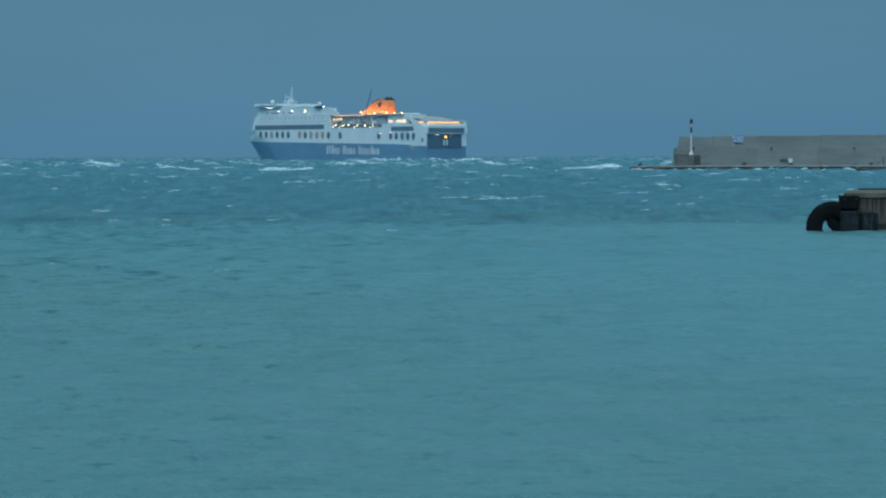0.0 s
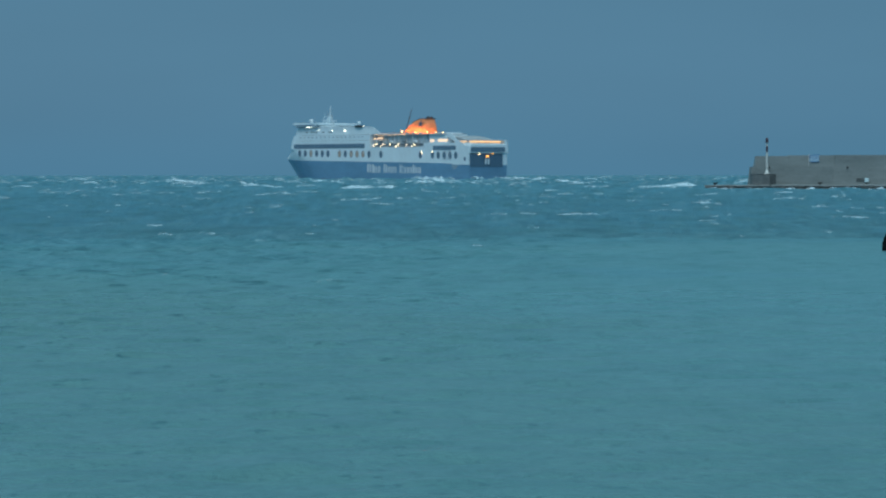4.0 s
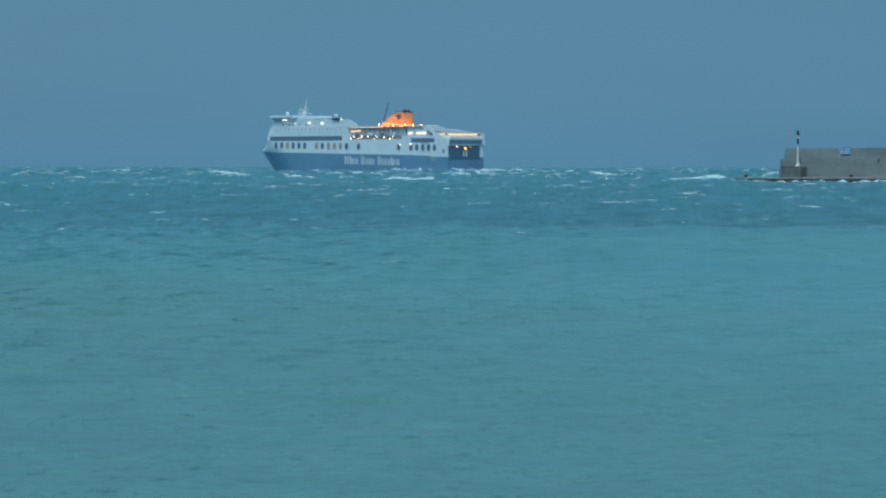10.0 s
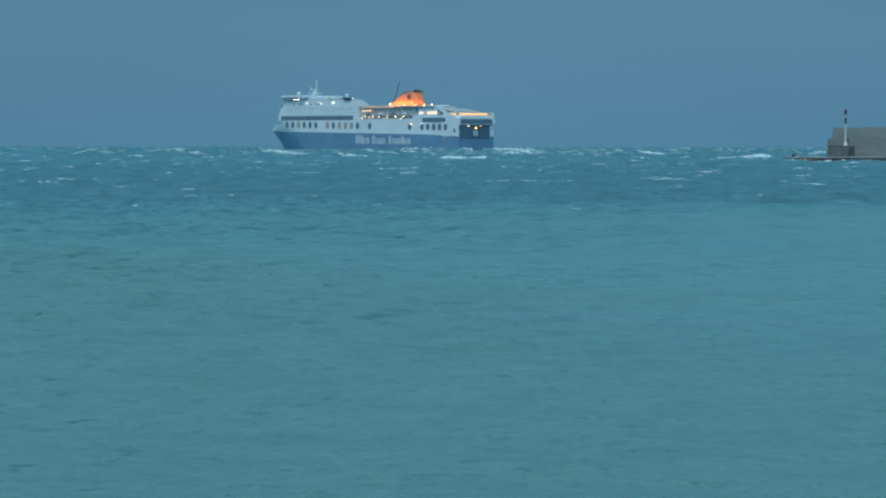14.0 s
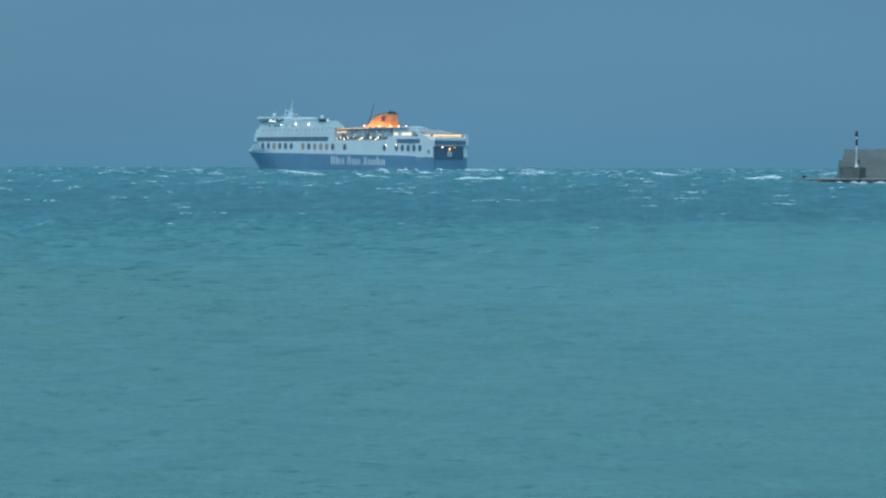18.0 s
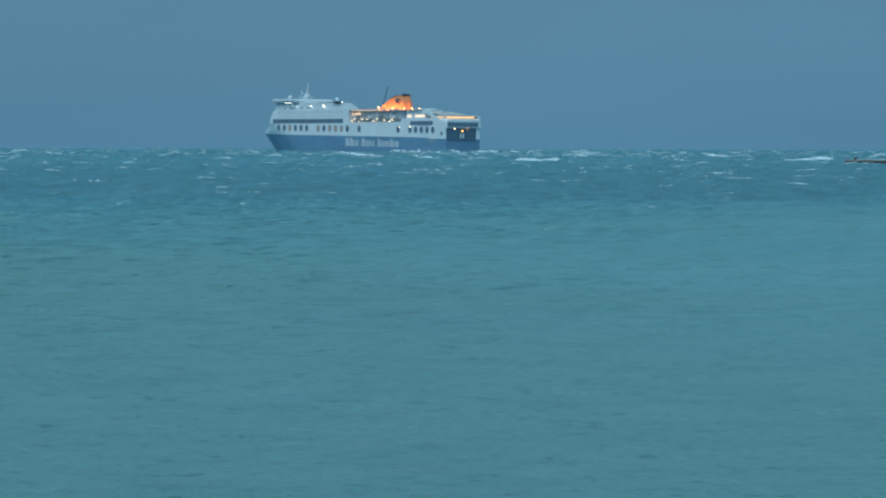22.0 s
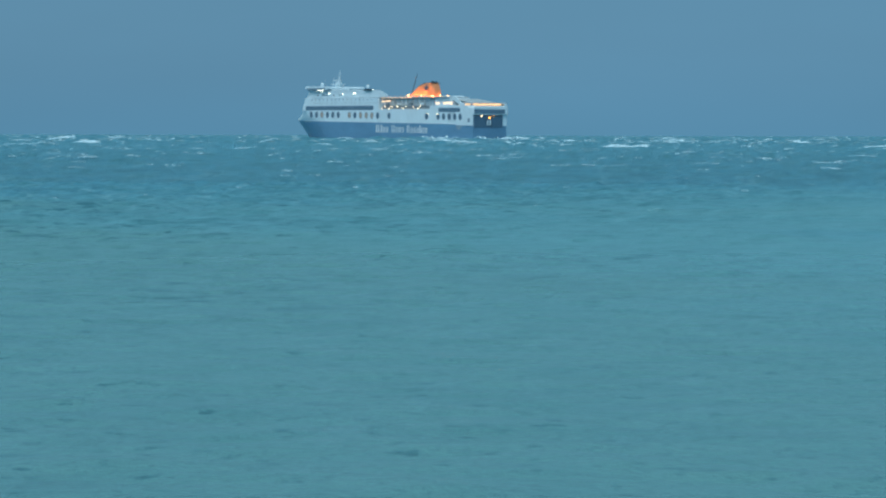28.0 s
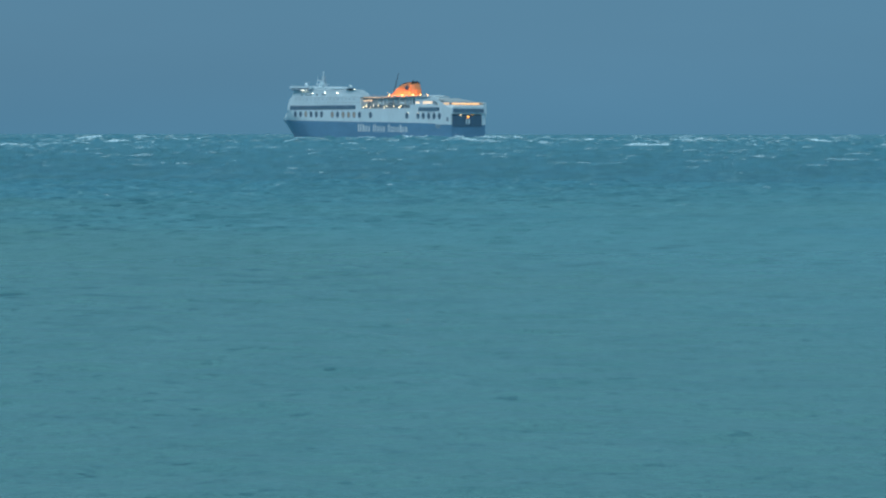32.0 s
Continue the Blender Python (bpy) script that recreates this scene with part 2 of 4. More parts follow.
    body = mix_(math_("MULTIPLY", wavelet, math_("MULTIPLY", steep, 0.7)), body, dark_face)
    # cat's-paws: ruffled patches, the steeper wavelets' dark faces painted on
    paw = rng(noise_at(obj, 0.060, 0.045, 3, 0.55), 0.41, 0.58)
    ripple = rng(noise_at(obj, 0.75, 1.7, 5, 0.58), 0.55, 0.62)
    body = mix_(math_("MULTIPLY", math_("MULTIPLY", math_("MULTIPLY", paw, ripple), bare), rng(dist, 32.0, 62.0, 0.0, paws)), body, dark_face)
    # light through the crests' thin water, put into the colour by height
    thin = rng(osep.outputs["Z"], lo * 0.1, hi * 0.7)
    body = mix_(math_("MULTIPLY", thin, math_("MULTIPLY", steep, 0.5)), body, CREST_LIT)
    # streaks along the waves: pale spume, plus dark and bright wave faces as colour
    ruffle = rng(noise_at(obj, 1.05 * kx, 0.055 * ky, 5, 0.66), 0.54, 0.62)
    body = mix_(math_("MULTIPLY", ruffle, math_("MULTIPLY", steep, 0.8)), body, dark_face)
    fleck = rng(noise_at(obj, 1.3 * kx, 0.050 * ky, 5, 0.7), 0.59, 0.68)
    body = mix_(math_("MULTIPLY", fleck, froth), body, SPUME)
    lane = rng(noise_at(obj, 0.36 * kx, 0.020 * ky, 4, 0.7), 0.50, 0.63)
    body = mix_(math_("MULTIPLY", lane, math_("MULTIPLY", steep, 0.8)), body, dark_face)
    spray = rng(noise_at(obj, 0.50 * kx, 0.024 * ky, 5, 0.7), 0.56, 0.68)
    body = mix_(math_("MULTIPLY", spray, froth), body, SPUME)
    pale = rng(noise_at(obj, 1.0 * kx, 0.11 * ky, 5, 0.68), 0.55, 0.68)
    body = mix_(math_("MULTIPLY", pale, froth), body, SPUME)
    # foam: broken streaks where the water stands high
    crest = rng(osep.outputs["Z"], lo, hi)
    broken = rng(noise_at(obj, 0.06 * streak, 0.45 * streak, 5, 0.62), foam, foam + 0.07)
    frayed = rng(noise_at(obj, 0.8 * streak, 2.2 * streak, 3), 0.35, 0.6)
    white = math_("MULTIPLY", math_("MULTIPLY", crest, broken), frayed)
    col = mix_(math_("MULTIPLY", white, 0.8), body, (0.62, 0.70, 0.72))
    l.new(col, b.inputs["Base Color"])
    calm = rng(dist, 50.0, 170.0, gloss, 0.42)
    r = math_("MULTIPLY_ADD", white, 0.5)
    l.new(calm, r.node.inputs[2])
    l.new(r, b.inputs["Roughness"])
    b.inputs["IOR"].default_value = 1.33
    b.inputs["Specular IOR Level"].default_value = 0.5
    bump = n.new("ShaderNodeBump")
    bump.inputs["Strength"].default_value, bump.inputs["Distance"].default_value = 1.0, relief
    l.new(noise_at(obj, 1.7, 1.1, 6, 0.65), bump.inputs["Height"])
    l.new(bump.outputs[0], b.inputs["Normal"])
    return m


# the paler far tones hold distance haze; the dark ones, wave faces' shade
SHALLOW, DEEP, HAZED, SAND = (0.090, 0.246, 0.274), (0.063, 0.224, 0.304), (0.076, 0.250, 0.340), (0.089, 0.219, 0.222)
SPUME, CREST_LIT = (0.17, 0.34, 0.40), (0.042, 0.185, 0.250)
GUST, FACE_NEAR, FACE_DEEP, FACE_HAZED = (0.036, 0.146, 0.162), (0.012, 0.088, 0.104), (0.032, 0.140, 0.195), (0.040, 0.160, 0.226)
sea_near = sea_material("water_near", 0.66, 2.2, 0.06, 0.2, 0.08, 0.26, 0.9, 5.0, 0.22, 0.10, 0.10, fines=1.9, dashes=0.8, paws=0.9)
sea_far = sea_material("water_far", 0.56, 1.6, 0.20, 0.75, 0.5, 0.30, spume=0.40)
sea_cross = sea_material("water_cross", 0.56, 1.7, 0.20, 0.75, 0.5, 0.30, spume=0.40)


# ---- mesh helpers ----
def mesh_from(name, verts, faces, mats, smooth=False):
    me = bpy.data.meshes.new(name)
    me.from_pydata([tuple(v) for v in verts], [], faces)
    for m in mats if isinstance(mats, (list, tuple)) else [mats]:
        me.materials.append(m)
    if smooth:
        me.polygons.foreach_set("use_smooth", [True] * len(me.polygons))
    me.update()
    return me


def part(name, bm, mat, parent=None, label=""):
    """Links a bmesh as one mesh object under a thing or a part."""
    bmesh.ops.recalc_face_normals(bm, faces=bm.faces)
    me = bpy.data.meshes.new(name)
    bm.to_mesh(me)
    bm.free()
    me.materials.append(mat)
    ob = new(name, me)
    ob.parent = parent
    return tagged(ob, label)


def empty(name, m, label, category, group="", kind=""):
    ob = new(name)
    ob.matrix_basis = m
    ob.empty_display_size = 0.3
    return tagged(ob, label, category, group, kind)


def box(x0, x1, y0, y1, z0, z1, bevel=0.0, bm=None):
    bm = bm or bmesh.new()
    vs = [bm.verts.new((x, y, z)) for x in (x0, x1) for y in (y0, y1) for z in (z0, z1)]
    fs = [bm.faces.new([vs[i] for i in q]) for q in ((0, 1, 3, 2), (4, 6, 7, 5), (0, 4, 5, 1), (2, 3, 7, 6), (0, 2, 6, 4), (1, 5, 7, 3))]
    if bevel:
        es = list({e for f in fs for e in f.edges})
        bmesh.ops.bevel(bm, geom=es, offset=bevel, segments=2, affect="EDGES", profile=0.5)
    return bm


def prism(outline, z0, z1, bm=None, axis="z"):
    """A closed outline drawn out along an axis."""
    bm = bm or bmesh.new()

    def at(a, c, h):
        return {"z": (a, c, h), "y": (a, h, c), "x": (h, a, c)}[axis]

    lo = [bm.verts.new(at(a, c, z0)) for a, c in outline]
    hi = [bm.verts.new(at(a, c, z1)) for a, c in outline]
    k = len(outline)
    bm.faces.new(lo), bm.faces.new(hi)
    for i in range(k):
        bm.faces.new((lo[i], lo[(i + 1) % k], hi[(i + 1) % k], hi[i]))
    return bm


def rod(a, c, r0, r1=None, sides=8, bm=None):
    bm = bm or bmesh.new()
    a, c = Vector(a), Vector(c)
    r1 = r0 if r1 is None else r1
    q = (c - a).to_track_quat("Z", "Y")
    rings = []
    for p, r in ((a, r0), (c, r1)):
        rings.append([bm.verts.new(p + q @ Vector((r * math.cos(k * math.tau / sides), r * math.sin(k * math.tau / sides), 0))) for k in range(sides)])
    for i in range(sides):
        bm.faces.new((rings[0][i], rings[0][(i + 1) % sides], rings[1][(i + 1) % sides], rings[1][i]))
    bm.faces.new(rings[0]), bm.faces.new(rings[1])
    return bm


def loft(rings, close=True, caps=True, bm=None):
    """Skin over rings of points of equal length."""
    bm = bm or bmesh.new()
    vs = [[bm.verts.new(p) for p in r] for r in rings]
    k = len(rings[0])
    for a, c in zip(vs, vs[1:]):
        for i in range(k if close else k - 1):
            bm.faces.new((a[i], a[(i + 1) % k], c[(i + 1) % k], c[i]))
    if caps:
        bm.faces.new(vs[0]), bm.faces.new(vs[-1])
    return bm


def ball(r, at=(0, 0, 0), squash=(1, 1, 1), bm=None, u=10, v=7):
    bm = bm or bmesh.new()
    bmesh.ops.create_uvsphere(bm, u_segments=u, v_segments=v, radius=r, matrix=Matrix.Translation(at) @ Matrix.Diagonal((*squash, 1)))
    return bm


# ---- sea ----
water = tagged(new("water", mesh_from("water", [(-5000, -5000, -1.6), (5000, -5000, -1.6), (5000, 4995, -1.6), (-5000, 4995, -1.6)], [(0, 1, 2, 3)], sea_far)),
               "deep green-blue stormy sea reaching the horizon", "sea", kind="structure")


def wave_train(seed, count, short, long, heading, spread, power):
    """Random wave components: wave vector, height, phase; longer ones stand higher."""
    r = np.random.RandomState(seed)
    lam = short * (long / short) ** ((np.arange(count) + r.rand(count)) / count)
    turn = np.radians(heading + spread * (r.rand(count) * 2 - 1))
    k = 2 * np.pi / lam
    a = lam ** power
    a /= np.sqrt((a ** 2).sum() / 2)
    return np.sin(turn) * k, np.cos(turn) * k, a, r.rand(count) * 2 * np.pi


def heave(train, x, y):
    z = np.zeros(np.broadcast(x, y).shape)
    for kx, ky, a, ph in zip(*train):
        z += a * (2 * ((np.sin(kx * x + ky * y + ph) + 1) / 2) ** 1.7 - 0.88)
    return z


NEAR, FAR, CROSS = wave_train(3, 40, 0.55, 3.2, 8, 62, 0.5), wave_train(5, 34, 3.4, 34.0, 4, 44, 0.3), wave_train(8, 30, 3.6, 24.0, -14, 46, 0.3)


def near_z(x, y):
    return heave(NEAR, x, y) * np.interp(x, [-20, 0, 9, 40], [1.5, 1.1, 0.6, 0.6]) * np.interp(y, [-60, 20, 50, 100, 160, 300, 450], [0.010, 0.013, 0.023, 0.042, 0.060, 0.080, 0.085]) + np.interp(y, [118, 190], [0, -0.7])


def far_z(x, y):
    return heave(FAR, x, y) * np.interp(y, [60, 140, 300, 560, 640, 900, 5000], [0.02, 0.075, 0.17, 0.23, 0.31, 0.62, 0.70]) + np.interp(y, [60, 115, 160, 420, 480, 640, 720], [-1.2, -0.42, -0.03, 0.0, -0.3, -0.3, 0.0])


def cross_z(x, y):
    return heave(CROSS, x, y) * np.interp(y, [60, 140, 300, 560, 640, 900, 5000], [0.02, 0.07, 0.155, 0.20, 0.26, 0.50, 0.56]) + np.interp(y, [60, 115, 160, 420, 480, 640, 720], [-1.2, -0.42, -0.05, -0.02, -0.32, -0.32, 0.0])


def sheet(name, zfun, y0, y1, step, ratio, cols, mat, label, side):
    """One sheet of waves that widens with the distance."""
    ys = [y0]
    while ys[-1] < y1:
        ys.append(ys[-1] + max(step, ys[-1] / ratio))
    ys = np.array(ys)[:, None]
    xs = np.linspace(-1, 1, cols)[None, :] * (side + 0.26 * np.maximum(ys, 0))
    yy = np.broadcast_to(ys, xs.shape)
    z = zfun(xs, yy)
    rows = len(ys)
    me = bpy.data.meshes.new(name)
    me.vertices.add(rows * cols)
    me.vertices.foreach_set("co", np.stack([xs, yy, z], -1).astype(np.float32).ravel())
    i = (np.arange(rows - 1)[:, None] * cols + np.arange(cols - 1)[None, :]).ravel()
    quads = np.stack([i, i + 1, i + 1 + cols, i + cols], -1).astype(np.int32)
    me.loops.add(quads.size)
    me.loops.foreach_set("vertex_index", quads.ravel())
    me.polygons.add(len(quads))
    me.polygons.foreach_set("loop_start", np.arange(0, quads.size, 4, dtype=np.int32))
    me.polygons.foreach_set("use_smooth", np.ones(len(quads), dtype=bool))
    me.materials.append(mat)
    me.update(calc_edges=True)
    me.validate()
    return tagged(new(name, me), label, "sea waves", kind="stuff")


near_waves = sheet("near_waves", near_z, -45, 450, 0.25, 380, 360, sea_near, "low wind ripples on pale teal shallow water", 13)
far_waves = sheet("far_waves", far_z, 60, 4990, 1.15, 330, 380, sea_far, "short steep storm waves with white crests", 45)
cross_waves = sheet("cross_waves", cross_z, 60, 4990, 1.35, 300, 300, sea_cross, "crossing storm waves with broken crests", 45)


def foam_patch(verts, faces, r, x, y, length, width, height, zfun):
    """A frayed streak of foam on a crest: a bright lip that bows along the wave, sliding off down the near face."""
    n, k = 13, 6
    lean, bow, peak = r.uniform(-0.45, 0.45), r.uniform(-0.16, 0.16), r.uniform(-0.45, 0.45)
    base = len(verts)
    for i in range(n):
        s = i / (n - 1) * 2 - 1
        swell = max(0.03, 1 - abs((s - peak) / (1 + abs(peak))) ** 1.6)
        half = width * swell * r.uniform(0.5, 1.0)
        for j in range(k):
            q = j / (k - 1) * 2 - 1
            px = x + s * length / 2 + r.uniform(-.08, .08) * length / n
            py = y + q * half + (lean * s + bow * (1 - s * s)) * length * 0.4
            lip = 1 - ((q - 0.35) / 1.35) ** 2
            up = height * 0.72 * lip * swell ** 1.3 * r.uniform(0.55, 1.1)
            verts.append((px, py, float(zfun(np.array(px), np.array(py))) + up + (0.02 if abs(q) < 0.9 else -0.06)))
    for i in range(n - 1):
        for j in range(k - 1):
            a = base + i * k + j
            faces.append((a, a + k, a + k + 1, a + 1))


def whitecaps(name, seed, zfun, count, y0, y1, need, size, drift):
    r = random.Random(seed)
    verts, faces, made, tries = [], [], 0, 0
    while made < count and tries < 60000:
        tries += 1
        y = 1 / (1 / y1 + r.random() * (1 / y0 - 1 / y1))
        x = (r.random() * 2 - 1) * (8 + 0.25 * (y + drift))
        probe = np.array([y - 3, y, y + 3]) if y0 > 100 else np.array([y - .5, y, y + .5])
        z = zfun(np.full(3, x), probe)
        if z[1] < need(y) * (float(np.interp(x, [-20, 0, 9, 40], [1.5, 1.1, 0.6, 0.6])) if zfun is near_z else 1.0) or z[1] < z[0] or z[1] < z[2]:
            continue
        if r.random() > float(np.interp(y, [60, 140, 260, 480], [0.5, 0.12, 0.45, 1.0])):
            continue
        big = size * (0.3 + 1.1 * r.random() ** 2.5) * (y / 500) ** 0.85 * (1.0 if y < 680 else 1.35)
        foam_patch(verts, faces, r, x, y, big * r.uniform(1.8, 6.5), big * 0.28, big * r.choice((0.06, 0.1, 0.14, 0.26)), zfun)
        for k in range(r.choice((0, 1, 1, 2, 3))):
            foam_patch(verts, faces, r, x + big * r.uniform(-3, 3), y + big * r.uniform(-1, 2), big * r.uniform(0.5, 1.8), big * 0.3, big * r.uniform(0.06, 0.2), zfun)
        made += 1
    return tagged(new(name, mesh_from(name, verts, faces, foam_white, smooth=True)), "white foam of breaking wave crests", "whitecaps", kind="stuff")


def ebb(y):
    return float(np.interp(y, [60, 115, 160, 420, 480, 640, 720], [-1.2, -0.42, -0.03, 0.0, -0.3, -0.3, 0.0]))


def crest_far(y):
    return float(np.interp(y, [60, 140, 300, 560, 640, 900, 5000], [0.02, 0.075, 0.17, 0.23, 0.31, 0.62, 0.70])) * 1.25 + ebb(y)


def crest_cross(y):
    return float(np.interp(y, [60, 140, 300, 560, 640, 900, 5000], [0.02, 0.07, 0.155, 0.20, 0.26, 0.50, 0.56])) * 1.25 + ebb(y)


def crest_near(y):
    return float(np.interp(y, [-60, 20, 50, 100, 160, 300, 450], [0.012, 0.016, 0.026, 0.042, 0.060, 0.080, 0.085])) * 1.35 + float(np.interp(y, [118, 190], [0, -0.7]))


far_caps = whitecaps("far_whitecaps", 11, far_z, 400, 145, 1700, crest_far, 0.72, 90)
cross_caps = whitecaps("cross_whitecaps", 12, cross_z, 340, 140, 1500, crest_cross, 0.68, 60)
outer_caps = whitecaps("outer_whitecaps", 14, far_z, 150, 620, 1900, crest_far, 1.6, 90)


def breakers(name, seed, zfun, count):
    """A few steep crests that topple: foam thick at one end, trailing off down the wave at the other."""
    r = random.Random(seed)
    verts, faces = [], []
    for k in range(count):
        y = 1 / (1 / 1250 + r.random() * (1 / 600 - 1 / 1250))
        x = (r.random() * 2 - 1) * 0.25 * (y + 60)
        long, tall, side = r.uniform(5.0, 15.0), r.uniform(0.45, 1.4), r.choice((-1, 1, 1))
        z0 = float(zfun(np.array(x), np.array(y)))
        for lobe in range(6):
            s = lobe / 5
            h = tall * (1 - s) ** 1.3 + 0.12
            px = x + side * (s - 0.3) * long + r.uniform(-.3, .3)
            lift = (lambda a, c, q=z0 + tall * 0.35 * (1 - s): np.array(q))
            foam_patch(verts, faces, r, px, y + r.uniform(-1, 1), long * r.uniform(0.3, 0.55), 0.9, h * r.uniform(.6, 1), lift)
    return tagged(new(name, mesh_from(name, verts, faces, foam_thick, smooth=True)), "tall toppling crests of white broken water", "breakers", kind="stuff")


breaking = breakers("breakers", 17, far_z, 60)
near_caps = whitecaps("near_whitecaps", 13, near_z, 34, 75, 135, crest_near, 0.46, 20)

# a long low swell that runs along the near quay, with a streak of foam on it
def swell_z(x, y):
    rise = np.clip((x - 4) / 9.0, 0, 1)
    return (0.52 - 0.36 * np.clip((x - 17.7) / 0.9, 0, 1)) * rise * rise * (3 - 2 * rise) * np.exp(-((y - 101) / 9.0) ** 2) - 0.10 + 0.5 * (near_z(x, y))


xs, ys = np.meshgrid(np.linspace(3, 62, 240), np.linspace(72, 130, 200))
zs = swell_z(xs, ys)
grid = [(j * 240 + i, j * 240 + i + 1, j * 240 + i + 241, j * 240 + i + 240) for j in range(199) for i in range(239)]
quay_swell = tagged(new("quay_swell", mesh_from("quay_swell", np.stack([xs.ravel(), ys.ravel(), zs.ravel()], -1), grid, sea_near, smooth=True)), "long low swell of teal water along the quay", "sea waves", kind="stuff")
vs, fs = [], []
r_e = random.Random(61)
for fx, fl in ((14.5, 0.9), (15.2, 1.6), (16.2, 1.9)):
    foam_patch(vs, fs, r_e, fx, 93.0 + r_e.uniform(-.3, .3), fl, 0.42, 0.06, swell_z)
swell_foam = tagged(new("swell_foam", mesh_from("swell_foam", vs, fs, foam_thick, smooth=True)), "thin white streak of foam on the swell", "foam", kind="stuff")

# the camera stands on a low quay
part("pavement", box(-40, 40, -40, 3.5, -1.6, 1.15, 0.06), quay_concrete)
tagged(bpy.data.objects["pavement"], "worn concrete quay at the water's edge", "pavement", kind="structure")

# ---- the mole with its wave wall ----
WALL_Y = 565.0
apron = empty("mole_apron", pose(0, 0, 0), "low wet concrete apron along the foot of the mole", "mole", kind="structure")
edge = [(55.2, 560.6), (57.0, 560.0), (200, 560.0), (200, 572), (66, 572), (56.6, 566)]
part("apron_base", prism([(x + 0.12 * (x < 60), y + 0.1) for x, y in edge], -1.6, 0.418), concrete_wet, apron, "dark wet weed-stained base")
r_ap = random.Random(4)
x = 57.0
while x < 140:
    w = r_ap.uniform(5.2, 7.0)
    top = 0.76 + r_ap.uniform(-0.05, 0.05)
    part("slab", box(x + 0.05, min(x + w, 140) - 0.05, 559.9 + r_ap.uniform(-0.12, 0.12), 571.8, 0.42, top, 0.05), slab_concrete, apron)
    x += w
for k in range(70):
    rx = 55.6 + k * 0.78 + r_ap.uniform(-.3, .3)
    s = r_ap.uniform(0.28, 0.62)
    lump = ball(1.0, (0, 0, 0), (s * r_ap.uniform(1, 1.7), s * .8, s * r_ap.uniform(.5, .8)), u=7, v=5)
    for vert in lump.verts:
        vert.co *= r_ap.uniform(0.8, 1.15)
    bmesh.ops.translate(lump, verts=lump.verts, vec=(rx, 559.7 + (1.0 if rx < 57 else 0), r_ap.uniform(-.25, .05)))
    part("rock", lump, concrete_wet, apron, "dark wet rock at the waterline")
part("slab", prism([(55.2, 561.0), (56.9, 560.1), (56.9, 566), (56.4, 565)], 0.42, 0.72), concrete, apron)

wall = empty("mole_wall", pose(0, 0, 0), "tall weathered concrete wave wall on the mole", "sea wall", kind="structure")
LOW = (64.9, 81.0, 93.2, 104.6, 118.0, 132.0, 148.0, 166.0, 200.0)
HIGH = (65.7, 72.4, 81.5, 94.0, 107.5, 121.0, 136.0, 158.0, 200.0)
part("panel", prism([(64.5, 0.5), (80.988, 0.5), (80.988, 4.3), (65.0, 4.3)], WALL_Y, WALL_Y + 4, axis="y"), concrete, wall)
part("panel", prism([(65.6, 4.304), (72.388, 4.304), (72.388, 6.42), (66.0, 6.42)], WALL_Y + 0.35, WALL_Y + 3.4, axis="y"), concrete_pale, wall)
for i, (a, c) in enumerate(zip(LOW, LOW[1:])):
    if i == 0:
        continue
    part("panel", box(a + 0.006, c - 0.006, WALL_Y + 0.05 * (i % 3), WALL_Y + 4, 0.5, 4.30, 0.02), (concrete, concrete_pale, concrete)[i % 3], wall)
for i, (a, c) in enumerate(zip(HIGH, HIGH[1:])):
    if i == 0:
        continue
    part("panel", box(a + 0.006, c - 0.006, WALL_Y + 0.35 + 0.06 * (i % 2), WALL_Y + 3.4, 4.304, 6.42 + (a - 65) * 0.011 + (0.0, 0.05, 0.02, 0.0, 0.06)[i % 5], 0.02), (concrete_pale, concrete_pale, concrete)[i % 3], wall)
for x, z in ((68.4, 4.15), (83.9, 4.15), (100.4, 4.2), (117.0, 4.2)):
    part("drain_pipe", rod((x, WALL_Y - 0.35, z), (x, WALL_Y + 0.4, z + 0.05), 0.17, 0.17, 10), black_paint, wall, "dark drain pipe stub")
# solid dark blocks stand in for the shade of two small recesses
for x, z in ((100.8, 1.05), (105.2, 1.1)):
    part("recess_block", box(x - .3, x + .3, WALL_Y - 0.06, WALL_Y + 0.3, z - .35, z + .45, 0.03), deck_dark, wall, "small dark block standing for a shaded recess")
part("stair_rail", rod((106.2, WALL_Y - 0.2, 0.7), (106.2, WALL_Y - 0.2, 2.4), 0.05), iron, wall)
part("notice_panel", box(85.7, 87.25, WALL_Y - 0.08, WALL_Y - 0.002, 1.45, 1.98, 0.02), concrete_wet, wall, "dark weathered panel")

life = empty("lifebuoy_box", pose(87.65, WALL_Y - 0.3, 0.72), "white lifebuoy cabinet against the concrete wall", "lifebuoy box")
part("cabinet", box(-0.40, 0.40, -0.2, 0.2, 0.5, 1.35, 0.1), flag_white, life)
part("post", box(-0.06, 0.06, -0.05, 0.05, -0.03, 0.5), iron, life)

plinth = empty("beacon_plinth", pose(66.6, 562.4, 0.66), "dark stained concrete plinth of the harbour light", "plinth")
part("block", box(-2.0, 2.60, -1.6, 2.3, -0.03, 2.14, 0.08), concrete_plinth, plinth)
# facing in a darker concrete than the rest of the block
part("side_box", box(1.45, 2.64, -1.72, -1.604, -0.02, 2.05, 0.03), concrete_wet, plinth, "dark facing on the plinth's right side")
part("cap", box(-2.07, 2.66, -1.66, 2.36, 2.144, 2.24, 0.03), concrete_plinth, plinth)

beacon = empty("harbour_beacon", pose(67.55, 561.6, 2.9), "slim white harbour light pole with dark red bands", "beacon")
part("base_plate", prism([(0.55 * math.cos(a * math.tau / 12), 0.55 * math.sin(a * math.tau / 12)) for a in range(12)], 0, 0.10), mast_white, beacon)
